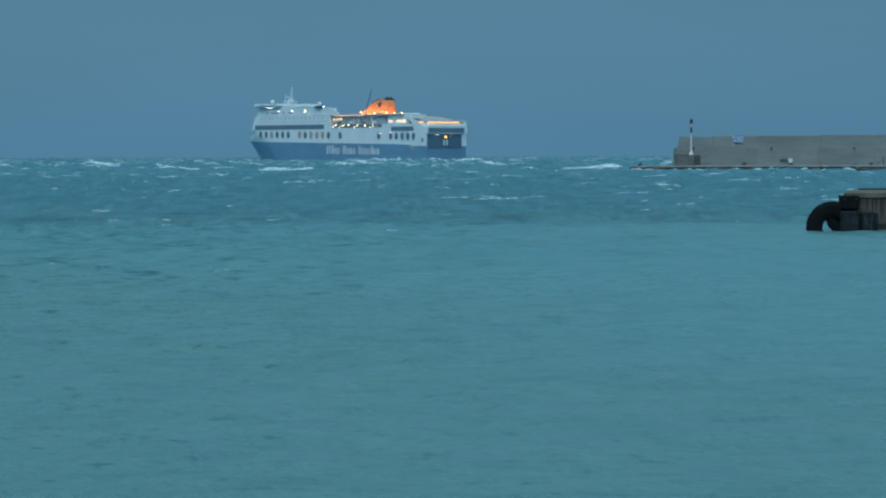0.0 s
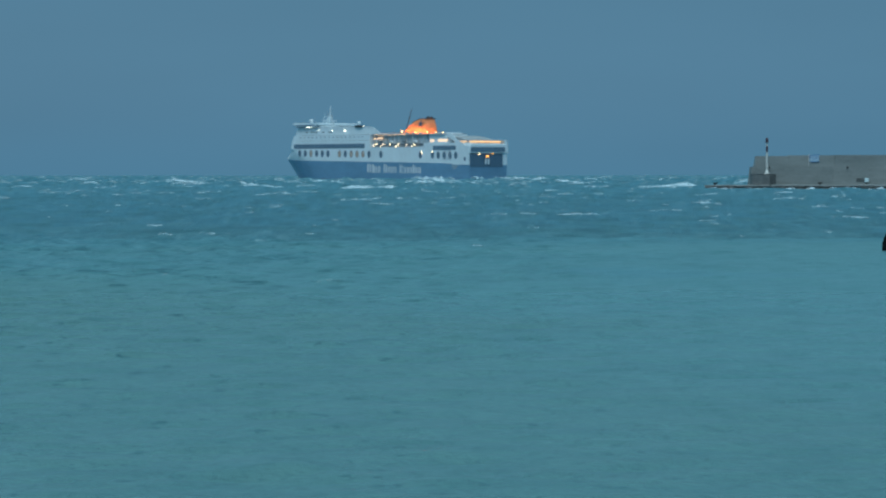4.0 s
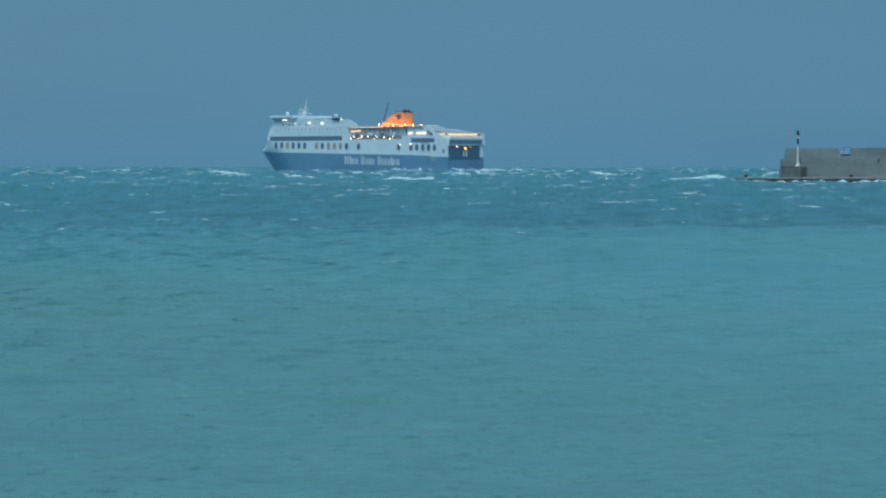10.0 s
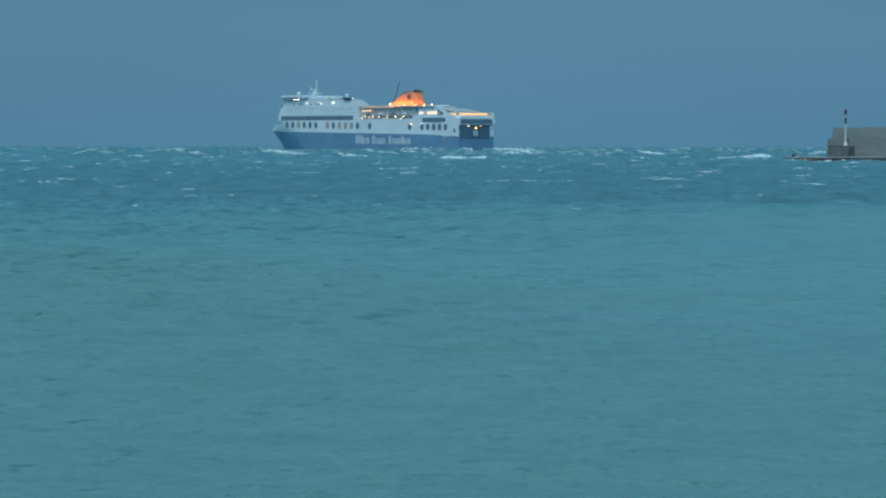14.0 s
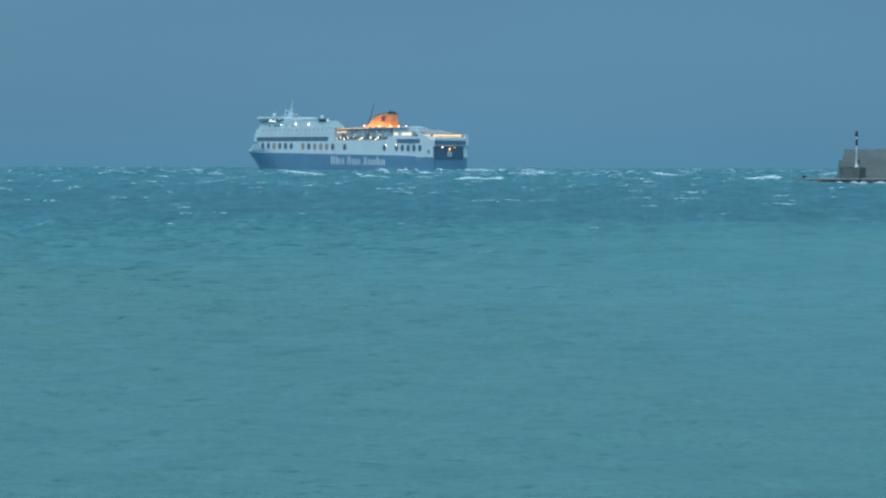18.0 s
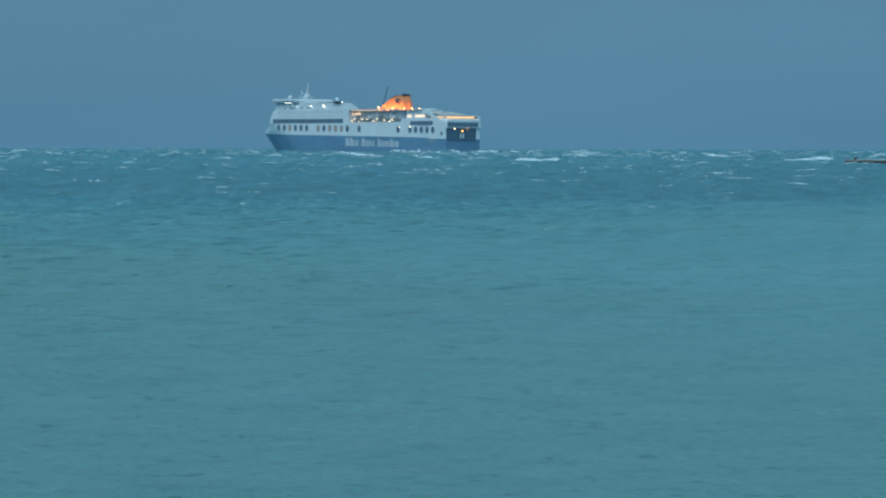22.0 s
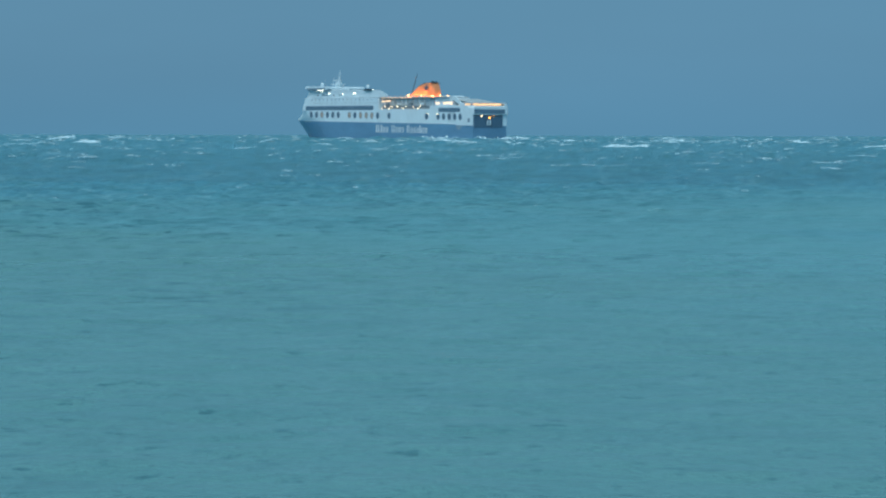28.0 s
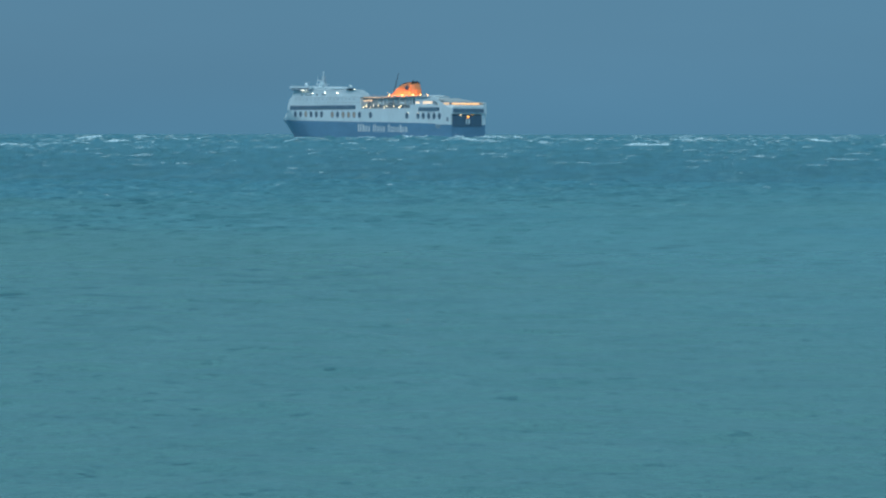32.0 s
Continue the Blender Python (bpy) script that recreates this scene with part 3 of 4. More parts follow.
part("flare", rod((0, 0, 0.1), (0, 0, 0.75), 0.42, 0.20, 14), mast_white, beacon)
part("pole", rod((0, 0, 0.75), (0, 0, 4.25), 0.20, 0.17, 14), mast_white, beacon)
part("red_band", rod((0, 0, 4.25), (0, 0, 5.45), 0.20, 0.20, 14), lamp_red, beacon, "dark red painted band")
part("white_band", rod((0, 0, 5.45), (0, 0, 6.15), 0.17, 0.17, 14), mast_white, beacon)
part("gallery", rod((0, 0, 6.15), (0, 0, 6.25), 0.40, 0.40, 14), lamp_red, beacon)
part("lantern", rod((0, 0, 6.25), (0, 0, 6.85), 0.27, 0.27, 14), lamp_red, beacon, "dark red lantern")
part("lantern_roof", rod((0, 0, 6.85), (0, 0, 7.10), 0.34, 0.08, 14), lamp_red, beacon)
for k in range(8):
    part("ladder_rung", rod((0.14, -0.24, 0.9 + k * 0.42), (-0.14, -0.24, 0.9 + k * 0.42), 0.02, sides=5), iron, beacon)

flag = empty("wall_flag", pose(76.42, WALL_Y + 0.25, 5.24), "blue and white striped flag with a white cross on the wall", "flag")
H9 = 1.42 / 9
for k in range(9):
    part("stripe", box(0.74 if k >= 4 else 0.0, 1.92, -0.03, 0.0, k * H9, (k + 1) * H9 - 0.004), flag_blue if k % 2 == 0 else flag_white, flag)
part("canton", box(0.0, 0.736, -0.03, 0.0, 4 * H9, 9 * H9 - 0.004), flag_blue, flag)
part("cross_bar", box(0.0, 0.736, -0.036, -0.031, 6 * H9, 7 * H9), flag_white, flag)
part("cross_post", box(0.29, 0.446, -0.036, -0.031, 4 * H9, 9 * H9 - 0.004), flag_white, flag)
part("hoist_pole", rod((-0.14, -0.02, -0.75), (-0.14, -0.02, 1.62), 0.045), mast_white, flag)


vs, fs = [], []
r_f = random.Random(52)
for k in range(26):
    fx = 54 + k * 1.75 + r_f.uniform(-1, 1)
    foam_patch(vs, fs, r_f, fx, 558.6 + r_f.uniform(-.6, .3), r_f.uniform(1.2, 3.6), 0.5, r_f.uniform(.2, 1.0), lambda a, c: np.array(-0.3))
tagged(new("wash_foam", mesh_from("wash_foam", vs, fs, foam_thick, smooth=True)), "white wash breaking along the foot of the mole", "foam", kind="stuff")


def bollard(x, y, z, s):
    ob = empty("mooring_bollard", pose(x, y, z), "squat black iron mooring bollard on the apron", "bollard", "bollards on the mole")
    part("foot", rod((0, 0, -0.02), (0, 0, 0.10 * s), 0.42 * s, 0.40 * s, 12), iron, ob)
    part("neck", rod((0, 0, 0.10 * s), (0, 0, 0.42 * s), 0.24 * s, 0.22 * s, 12), iron, ob)
    part("head", rod((-0.62 * s, 0, 0.50 * s), (0.72 * s, 0, 0.62 * s), 0.26 * s, 0.20 * s, 12), iron, ob)


for bx in (57.35, 77.9, 103.1):
    bollard(bx, 561.0, 0.70 if bx < 60 else 0.74, 0.62)

# ---- the near quay corner with its fenders ----
NEARER = Matrix.Translation((0, 0, 2.8 * 0.037)) @ Matrix.Scale(0.963, 4)
quay = empty("quay", NEARER, "weathered concrete quay end streaked with dark stains", "quay", kind="structure")
part("quay_wall", prism([(19.0, 109.0), (70, 109.0), (70, 118.5), (20.9, 118.5)], -1.6, 1.16), quay_concrete, quay)
part("coping", prism([(18.96, 108.94), (70, 108.94), (70, 118.5), (20.9, 118.5)], 1.164, 1.34), quay_pale, quay, "pale worn coping edge")
part("timber_kerb", box(21.2, 70, 118.0, 118.4, 1.338, 1.42, 0.03), black_paint, quay, "dark kerb along the back of the quay")
r_q = random.Random(9)
for k in range(26):
    sx = 19.62 + k * 0.19 + r_q.uniform(-.1, .1)
    hgt = r_q.uniform(0.45, 1.15)
    w = r_q.uniform(0.02, 0.07)
    part("stain", prism([(sx - w, 1.1), (sx + w, 1.1), (sx + w * .5, 1.1 - hgt), (sx - w * .2, 1.1 - hgt * .95)], 108.993, 108.998, axis="y"), rust_stain, quay, "dark vertical rust and weed streak")
part("weed_line", box(19.0, 70, 108.985, 108.997, -0.5, 0.16), rust_stain, quay, "dark weed along the waterline")

tyre = empty("old_tyre", NEARER @ pose(18.52, 108.75, 0.02), "large black used tyre hung half in the water as a fender", "tyre fender")


def ring_loft(prof, sides):
    """Turns a closed profile of (radius, depth) round the y axis."""
    bm = bmesh.new()
    vs = [[bm.verts.new((r * math.cos(a * math.tau / sides), d, r * math.sin(a * math.tau / sides))) for r, d in prof] for a in range(sides)]
    k = len(prof)
    for a in range(sides):
        for i in range(k):
            bm.faces.new((vs[a][i], vs[a][(i + 1) % k], vs[(a + 1) % sides][(i + 1) % k], vs[(a + 1) % sides][i]))
    return bm


part("carcass", ring_loft([(0.98, -.12), (1.0, 0.0), (1.0, .2), (.98, .3), (.86, .36), (.6, .36), (.42, .30), (.40, .2), (.46, .17), (.46, .05), (.40, 0.0), (.42, -.1), (.6, -.17), (.86, -.18)], 40), rubber, tyre)
for k in range(36):
    a = k * math.tau / 36
    lug = box(0.985, 1.005, -0.08, 0.26, -0.055, 0.055)
    bmesh.ops.rotate(lug, verts=lug.verts, cent=(0, 0, 0), matrix=Matrix.Rotation(a, 3, "Y"))
    part("tread_lug", lug, rubber, tyre)
part("chain", rod((0.3, 0.1, 0.9), (0.75, 0.2, 1.18), 0.035), iron, tyre, "short rusty chain")

small = empty("old_tyre", NEARER @ pose(18.84, 108.80, 0.36), "small black used tyre hung beside the larger one", "tyre fender")
part("carcass", ring_loft([(0.54, -.08), (0.56, 0.0), (0.56, .12), (.54, .2), (.42, .24), (.2, .2), (.06, .1), (.07, -.02), (.24, -.1), (.38, -.12)], 30), rubber, small)
part("chain", rod((0.1, 0.05, 0.45), (0.15, 0.3, 0.82), 0.03), iron, small)

block = empty("fender_block", NEARER @ pose(19.15, 108.70, 0.73), "square black rubber fender block on the quay corner", "fender")
part("rubber_block", box(-0.34, 0.34, -0.25, 0.24, 0.0, 0.50, 0.04), rubber, block)
part("backing_plate", box(-0.38, 0.38, 0.235, 0.30, -0.03, 0.53, 0.01), iron, block)
for bx in (-.22, .22):
    part("bolt", rod((bx, -0.27, 0.38), (bx, -0.24, 0.38), 0.04), iron, block)


def cylinder_fender(x, r, h, lean):
    ob = empty("cylinder_fender", NEARER @ pose(x, 108.62, -0.35, 0, lean, 0), "scuffed grey-black cylindrical rubber fender on the quay", "fender", "cylinder fenders")
    prof = [(0.0, 0.0), (r * .92, 0.0), (r, 0.06), (r, h - .06), (r * .92, h), (r * .4, h + .01)]
    rings = [[(max(.02, a) * math.cos(k * math.tau / 22), max(.02, a) * math.sin(k * math.tau / 22), z) for k in range(22)] for a, z in prof]
    part("body", loft(rings), fender_grey, ob)
    r_c = random.Random(int(x * 100))
    for k in range(14):
        turn, tall = r_c.uniform(-2.5, -0.7), r_c.uniform(0.10, 0.5) * h
        low, w = r_c.uniform(0.25, 0.95 - tall / h) * h, r_c.uniform(0.008, 0.03)
        scuff = box(-w, w, -0.006, 0.008, low, low + tall)
        bmesh.ops.transform(scuff, verts=scuff.verts, matrix=Matrix.Rotation(turn + radians(90), 4, "Z") @ Matrix.Translation((0, -r, 0)))
        part("scuff", scuff, fender_scuff, ob, "pale scuffed streak of rubber")


cylinder_fender(19.15, 0.38, 1.00, -1)
cylinder_fender(19.87, 0.33, 0.95, 1)

# ---- the ferry: x forward, y to port, z up, origin amidships at the waterline ----
ferry = empty("ferry", pose(0, 1320, 0), "blue and white ferry with lit decks and glowing orange funnel", "ship")
HB = 11.6


def sheer(u):
    return float(np.interp(u, [-72, -57, -25, 50, 73], [7.05, 8.0, 8.45, 9.6, 10.3]))


def plan_ring(tip, p, zfun, aft=-72.0, full=0.60, beam=HB, n=26):
    """One closed waterline of the hull: fine forward, square aft."""
    port = []
    for i in range(n + 1):
        s = i / n
        u = aft + s * (tip - aft)
        b = 1.0 if s < full else max(0.012, 1 - ((s - full) / (1 - full)) ** p)
        b *= 1 - 0.03 * max(0, 1 - s * 14)
        port.append((u, beam * b, zfun(u)))
    return port + [(u, -b, z) for u, b, z in reversed(port)]


hull = part("hull", loft([plan_ring(tip, p, lambda u, q=q: -2.5 + q * (sheer(u) + 2.5), full=.745) for q, tip, p in ((0, 62.0, 2.3), (.3, 64.0, 2.35), (.55, 67.0, 2.4), (.8, 70.3, 2.5), (1, 73.0, 2.6))]), hull_blue, ferry, "blue hull with a raked stem, haze in its colour")
rub = part("rubbing_strake", loft([plan_ring(73.06, 2.6, lambda u, d=d: sheer(u) + d, full=.745, beam=HB + 0.06) for d in (-0.12, 0.10)]), ship_white, ferry)
part("boot_topping", loft([plan_ring(tip, p, lambda u, q=q: -2.5 + q * (sheer(u) + 2.5), full=.745, beam=HB + 0.03) for q, tip, p in ((0, 62.05, 2.3), (.29, 63.98, 2.35))]), boot_red, ferry, "dull red waterline band of the hull")
TOP = 15.0
part("upper_shell", loft([plan_ring(tip, p, lambda u, q=q: sheer(u) + 0.10 + q * (TOP - sheer(u) - 0.10), aft=-60.0, full=f) for q, tip, p, f in ((0, 73.0, 2.6, .722), (.15, 72.3, 2.6, .755), (.4, 70.4, 2.5, .804), (.7, 67.2, 2.3, .859), (1, 63.6, 2.2, .92))]), ship_white, ferry, "white upper hull plating")


def tier(name, u0, u1, half, z0, z1, lean=0.0, corner=4.0, mat=ship_white, label="", parent=None, back=0.0):
    """A deckhouse tier with a rounded front that leans back."""
    rings = []
    for z in (z0, (z0 + z1) / 2, z1):
        f = u1 - lean * (z - z0) / (z1 - z0)
        a0 = u0 + back * (z - z0) / (z1 - z0)
        port = [(a0, half), (f - corner, half)]
        port += [(f - corner + corner * math.sin(k * math.pi / 12), half - corner + corner * math.cos(k * math.pi / 12)) for k in range(1, 7)]
        rings.append([(a, c, z) for a, c in port] + [(a, -c, z) for a, c in reversed(port)])
    return part(name, loft(rings), mat, parent or ferry, label)


tier("deckhouse_tier", -3.2, 58.2, HB - 0.01, TOP + 0.004, 18.6, 1.0, 3.6)
tier("deckhouse_tier", -3.0, 57.0, HB - 0.05, 18.604, 21.35, 1.2, 3.6)
tier("deckhouse_tier", 20.0, 55.2, HB - 0.6, 21.354, 25.2, 1.8, 3.6)
part("side_screen", prism([(20.0, 21.354), (20.0, 25.2), (-3.0, 25.0), (-5.5, 24.2), (-9.0, 22.5), (-9.5, 21.354)], HB - 0.95, HB - 0.6, axis="y"), ship_white, ferry, "white side screen of the sun deck")
for z in (18.6, 21.35, 25.2):
    part("deck_line", box(-3.1, 47.5, HB - 0.02, HB + 0.05, z - 0.06, z + 0.06), ship_shade, ferry)
part("bulwark", box(20.2, 34, HB - 1.0, HB - 0.9, 25.204, 25.8, 0.02), ship_white, ferry)

# wheelhouse with its wings
wing = part("bridge_wing", prism([(34.6, 26.15), (34.6, 26.9), (36.0, 27.2), (51.4, 27.45), (52.6, 27.1), (52.4, 26.4), (50.6, 25.6), (36.5, 25.4)], -12.6, 12.6, axis="y"), ship_white, ferry, "white projecting bridge wing")
part("bridge_window", box(36.3, 51.3, 12.602, 12.64, 25.75, 26.35), glass_dark, wing)
part("bridge_soffit", box(36.5, 51.0, -12.3, 12.3, 25.204, 25.5), deck_dark, ferry)
for u_ in (38.6, 40.2, 41.9):
    part("wing_lamp", box(u_, u_ + 0.7, 12.604, 12.68, 25.10, 25.36), lamp_cool, ferry, "pale lit lamp under the bridge wing")
for u in (44.2, 40.7, 39.0, 37.0, 31.9, 27.4, 25.6):
    part("small_window", box(u - .55, u + .55, HB - 0.65, HB - 0.54, 22.4, 23.1, 0.03), glass_dark, ferry)
r_s = random.Random(21)
for k in range(16):
    u = 2 + k * 3.1
    part("cabin_window", box(u - .35, u + .35, HB - 0.10, HB - 0.03, 20.0, 20.65, 0.03), frame_grey if r_s.random() < .7 else ship_shade, ferry)


def strip_window(u0, u1, z0, z1, v, panes):
    ob = part("strip_window", box(u0, u1, v - 0.05, v + 0.03, z0, z1), frame_grey, ferry, "dark tinted ribbon window")
    step = (u1 - u0) / panes
    for k in range(panes):
        part("pane", box(u0 + k * step + 0.12, u0 + (k + 1) * step - 0.12, v + 0.032, v + 0.06, z0 + 0.12, z1 - 0.12), glass_dark, ob)


strip_window(0.6, 53.4, 15.02, 17.2, HB, 17)
strip_window(-63.2, -47.6, 13.8, 15.8, HB, 6)


def oval(u, z, lit):
    """A tall oval window with its frame."""
    pts = [(1.18 * math.cos(k * math.tau / 20), 1.68 * math.sin(k * math.tau / 20)) for k in range(20)]
    ob = part("oval_window", prism([(u + a * .84, z + c * .88) for a, c in pts], HB + 0.01, HB + 0.05, axis="y"), glass_lit if lit else glass_dark, ferry, "warm lit oval window" if lit else "dark oval window")
    bm = bmesh.new()
    outer = [bm.verts.new((u + a, HB + 0.02, z + c)) for a, c in pts]
    rim = [bm.verts.new((u + a, HB + 0.12, z + c)) for a, c in pts]
    inner = [bm.verts.new((u + a * .84, HB + 0.12, z + c * .88)) for a, c in pts]
    deep = [bm.verts.new((u + a * .84, HB + 0.04, z + c * .88)) for a, c in pts]
    for i in range(20):
        j = (i + 1) % 20
        for p, q in ((outer, rim), (rim, inner), (inner, deep)):
            bm.faces.new((p[i], p[j], q[j], q[i]))
    part("frame", bm, frame_grey, ob)


OVAL_U = [48.9 - k * 4.27 for k in range(6)] + [19.0 - k * 4.32 for k in range(6)] + [-11.2, -39.0, -47.4, -51.3, -55.3, -59.3, -63.2]
for i, u in enumerate(OVAL_U):
    oval(u, 12.3 + (u - 20) * 0.0135 + 0.2, i in (6, 8, 9, 10) or i == 2)
part("side_window", box(-69.9, -68.4, HB - 0.05, HB + 0.04, 8.8, 10.7, 0.05), frame_grey, ferry)

# name on the side, as plain letter-sized bars
u = -1.5
for word in ((3.0, 0.9, 2.1, 2.0), (2.6, 1.5, 2.1, 1.5), (2.2, 2.0, 1.5, 1.5, 0.8, 2.0, 2.0)):
    for k, w in enumerate(word):
        zc = 5.45 + (u + 20) * 0.013
        tall = 1.95 if k == 0 or w < 1.0 else 1.45
        low = zc - 1.95
        b = HB * 1.0
        strokes = ((0.0, 1.0),) if w < 1.0 else ((0.0, 0.26), (0.62, 0.88))
        for p, q in strokes:
            part("letter_bar", box(u - w * 0.9 * q, u - w * 0.9 * p, b - 0.05, b + 0.05, low, low + 2 * tall), letter_white, ferry, "white lettering bar on the hull")
        u -= w + 0.50
    u -= 1.7
for k in range(2):
    part("name_bar", box(-64.3 + k * .8, -60.2 - k * .9, HB - .05, HB + .04, 6.3 - k * .9, 6.75 - k * .9), ship_shade, ferry)

# boat deck: an open recess under the upper deck
part("boat_deck_wall", box(-41, -3.0, -7.2, 9.1, TOP + 0.004, 20.94), boat_grey, ferry, "shaded inner wall of the boat deck")
part("deck_edge", box(-41, -3.2, HB - 0.5, HB + 0.02, TOP + 0.002, TOP + 0.30, 0.03), ship_white, ferry)
upper = part("upper_deck", box(-53.5, -3.02, -3.0, 10.6, 20.95, 21.35, 0.05), ship_shade, ferry)
# solid dark strip stands in for the shaded open deck behind the rail
part("deck_shade_strip", box(-38.5, -3.4, 9.104, 9.25, TOP + 0.55, TOP + 2.0), deck_dark, ferry, "dark strip painted in for the shade of the open deck")
r_d = random.Random(77)
for k in range(8):
    uu = -5.4 - k * 4.3
    davit = rod((uu, 9.6, 20.7), (uu - 1.5, 10.5, 17.3), 0.16, 0.13, 6)
    part("davit", davit, ship_shade if k % 3 else ship_white, ferry, "sloping boat davit")
    if k % 2 == 0:
        part("life_raft", rod((uu - 2.2, 10.0, 17.9), (uu - 3.9, 10.0, 17.9), 0.55, 0.55, 10), ship_white if k % 4 else deck_dark, ferry, "life raft canister on the boat deck")
    part("deck_door", box(uu - 3.4, uu - 2.6, 9.104, 9.2, 18.1, 20.1), ship_shade if r_d.random() < .6 else ship_white, ferry)
for k in range(9):
    uu = -6 - k * 4.2
    part("deck_post", rod((uu, 9.9, TOP), (uu, 9.9, 20.9), 0.14, sides=6), ship_shade, ferry)
for k in range(3):
    part("rail", rod((-40.5, 11.2, TOP + .55 + k * .3), (-4, 11.2, TOP + .55 + k * .3), 0.04, sides=5), ship_shade, ferry)
# the top rail takes the lamps' orange glow as its paint
for k in range(2):
    part("upper_rail", rod((-53, 10.4, 21.7 + k * .4), (-6, 10.4, 21.7 + k * .4), 0.05, sides=5), rail_lamplit if k else ship_white, ferry)

# aft block, stern arch and roof
tier("aft_house", -64.0, -40.6, HB - 0.01, TOP + 0.004, 17.0, 0.0, 0.8)
part("aft_lounge", box(-55.0, -42.5, -2.6, 9.4, 17.004, 20.94), ship_white, ferry)
r_l = random.Random(41)
for k in range(9):
    uu = -43.4 - k * 1.35
    if k not in (2, 3):
        part("lounge_window", box(uu - 1.05, uu, 9.402, 9.48, 17.75 + r_l.uniform(-.06, .06), 18.65), lamp_strip, ferry, "warm lit lounge window")
part("lounge_rail", rod((-43, 11.0, 17.6), (-60, 11.0, 17.6), 0.06, sides=5), ship_white, ferry)
part("top_house", prism([(-43, 21.354), (-44.0, 21.8), (-50.5, 21.8), (-52.8, 21.354)], -2, 5, axis="y"), ship_white, ferry)
part("side_arch", prism([(-57.5, 21.3), (-60.2, 20.9), (-64.0, 18.4), (-68.4, 16.6), (-70.2, 15.4), (-70.2, 13.2), (-64.0, 13.2), (-62.2, 17.6), (-57.5, 20.0)], HB - 0.30, HB + 0.04, axis="y"), ship_white, ferry, "curved white side arch")
for side in (1, -1):
    part("stern_side", box(-71.8, -60.0, min(side * HB, side * (HB - 0.6)), max(side * HB, side * (HB - 0.6)), 7.15, 15.0, 0.05), ship_white, ferry)
part("stern_pillar", box(-71.9, -70.9, -HB, -8.5, 7.15, 12.3, 0.1), ship_white, ferry)
part("garage_floor", box(-71.6, -60.0, -11.0, 11.0, 7.0, 7.2), deck_dark, ferry)
part("garage_back", box(-60.3, -60.004, -11.0, 11.0, 7.2, 12.3), deck_dark, ferry)
part("stern_pillar", box(-72.1, -71.0, -0.9, 2.6, 6.1, 12.3), ramp_blue, ferry)
part("gangway_door", box(-72.25, -72.104, -0.5, 0.3, 7.4, 9.9, 0.03), ship_white, ferry, "white gangway door frame")
part("gangway_door", box(-72.25, -72.104, 1.2, 2.0, 7.4, 9.9, 0.03), ship_white, ferry, "white gangway door frame")
for v0, v1 in ((2.7, 10.9), (-8.6, -1.0)):
    part("stern_ramp", box(-72.16, -71.6, v0, v1, 6.1, 12.0, 0.05), ramp_blue, ferry, "raised dark stern ramp")
rings = []
for u_, z0, z1 in ((-60.0, 12.3, 17.0), (-69.5, 12.3, 17.0), (-72.0, 12.3, 16.7), (-72.6, 12.5, 16.2)):
    h, c = HB + 0.02, 1.3
    rings.append([(u_, -h, z0), (u_, h, z0), (u_, h, z1 - c), (u_, h - c * .3, z1 - c * .3), (u_, h - c, z1), (u_, -h + c, z1), (u_, -h + c * .3, z1 - c * .3), (u_, -h, z1 - c)])
part("stern_beam", loft(rings), ship_white, ferry, "white rounded stern gallery")
sw = part("stern_window", box(-72.75, -72.5, -9.6, 11.0, 12.95, 15.1), frame_grey, ferry, "dark ribbon window across the stern")
for k in range(8):
    part("pane", box(-72.80, -72.752, -9.5 + k * 2.55, -9.5 + k * 2.55 + 2.4, 13.1, 14.95), glass_dark, sw)
part("stern_gallery_back", box(-69.6, -60.5, -10.2, 10.6, 17.004, 18.0), ship_shade, ferry)
part("stern_roof", prism([(-64, -10.4), (-64, 11.5), (-69.0, 11.5), (-71.2, 10.4), (-72.3, 7), (-72.3, -7), (-72.0, -10.0), (-70, -10.4)], 18.004, 18.4), ship_white, ferry, "white stern roof edge")
for k in range(14):
    v0 = -9.2 + k * 1.32
    part("gallery_light", box(-69.9, -69.604, v0, v0 + r_l.uniform(0.8, 1.2), 17.2, 17.74 + r_l.uniform(0, .12)), lamp_strip, ferry, "warm light under the stern roof")
for k in range(6):
    part("gallery_light", box(-69.3 + k * 1.45, -68.3 + k * 1.45, 10.604, 10.75, 17.2, 17.78), lamp_strip, ferry, "warm light under the stern roof")
corner = [(-11.62, 12.4), (-11.62, 16.9)] + [(-11.62 + 1.6 * (1 - math.cos(k * math.pi / 12)), 16.9 + 1.5 * math.sin(k * math.pi / 12)) for k in range(1, 7)] + [(-9.5, 18.42), (-9.5, 17.6), (-9.9, 16.6), (-10.3, 15.6), (-10.3, 12.4)]
part("stern_corner", prism(corner, -72.3, -66.5, axis="x"), ship_white, ferry, "rounded white stern corner")
part("stern_lamp", ball(0.22, (-72.3, 5.8, 11.9)), lamp_warm, ferry)
part("stern_lamp", ball(0.52, (-72.35, 0.75, 11.0), (.5, 1.1, .7)), lamp_orange, ferry, "glowing orange stern lamp")
part("stern_lamp", ball(0.16, (-72.3, -2.5, 11.9), (1, 2.2, .8)), lamp_orange, ferry)

part("aft_awning", prism([(-55.1, 20.3), (-55.1, 19.9), (-66.0, 18.42), (-66.0, 18.7)], -9.0, 8.6, axis="y"), ship_shade, ferry, "sloping white roof down to the stern")

# funnel
rings = []
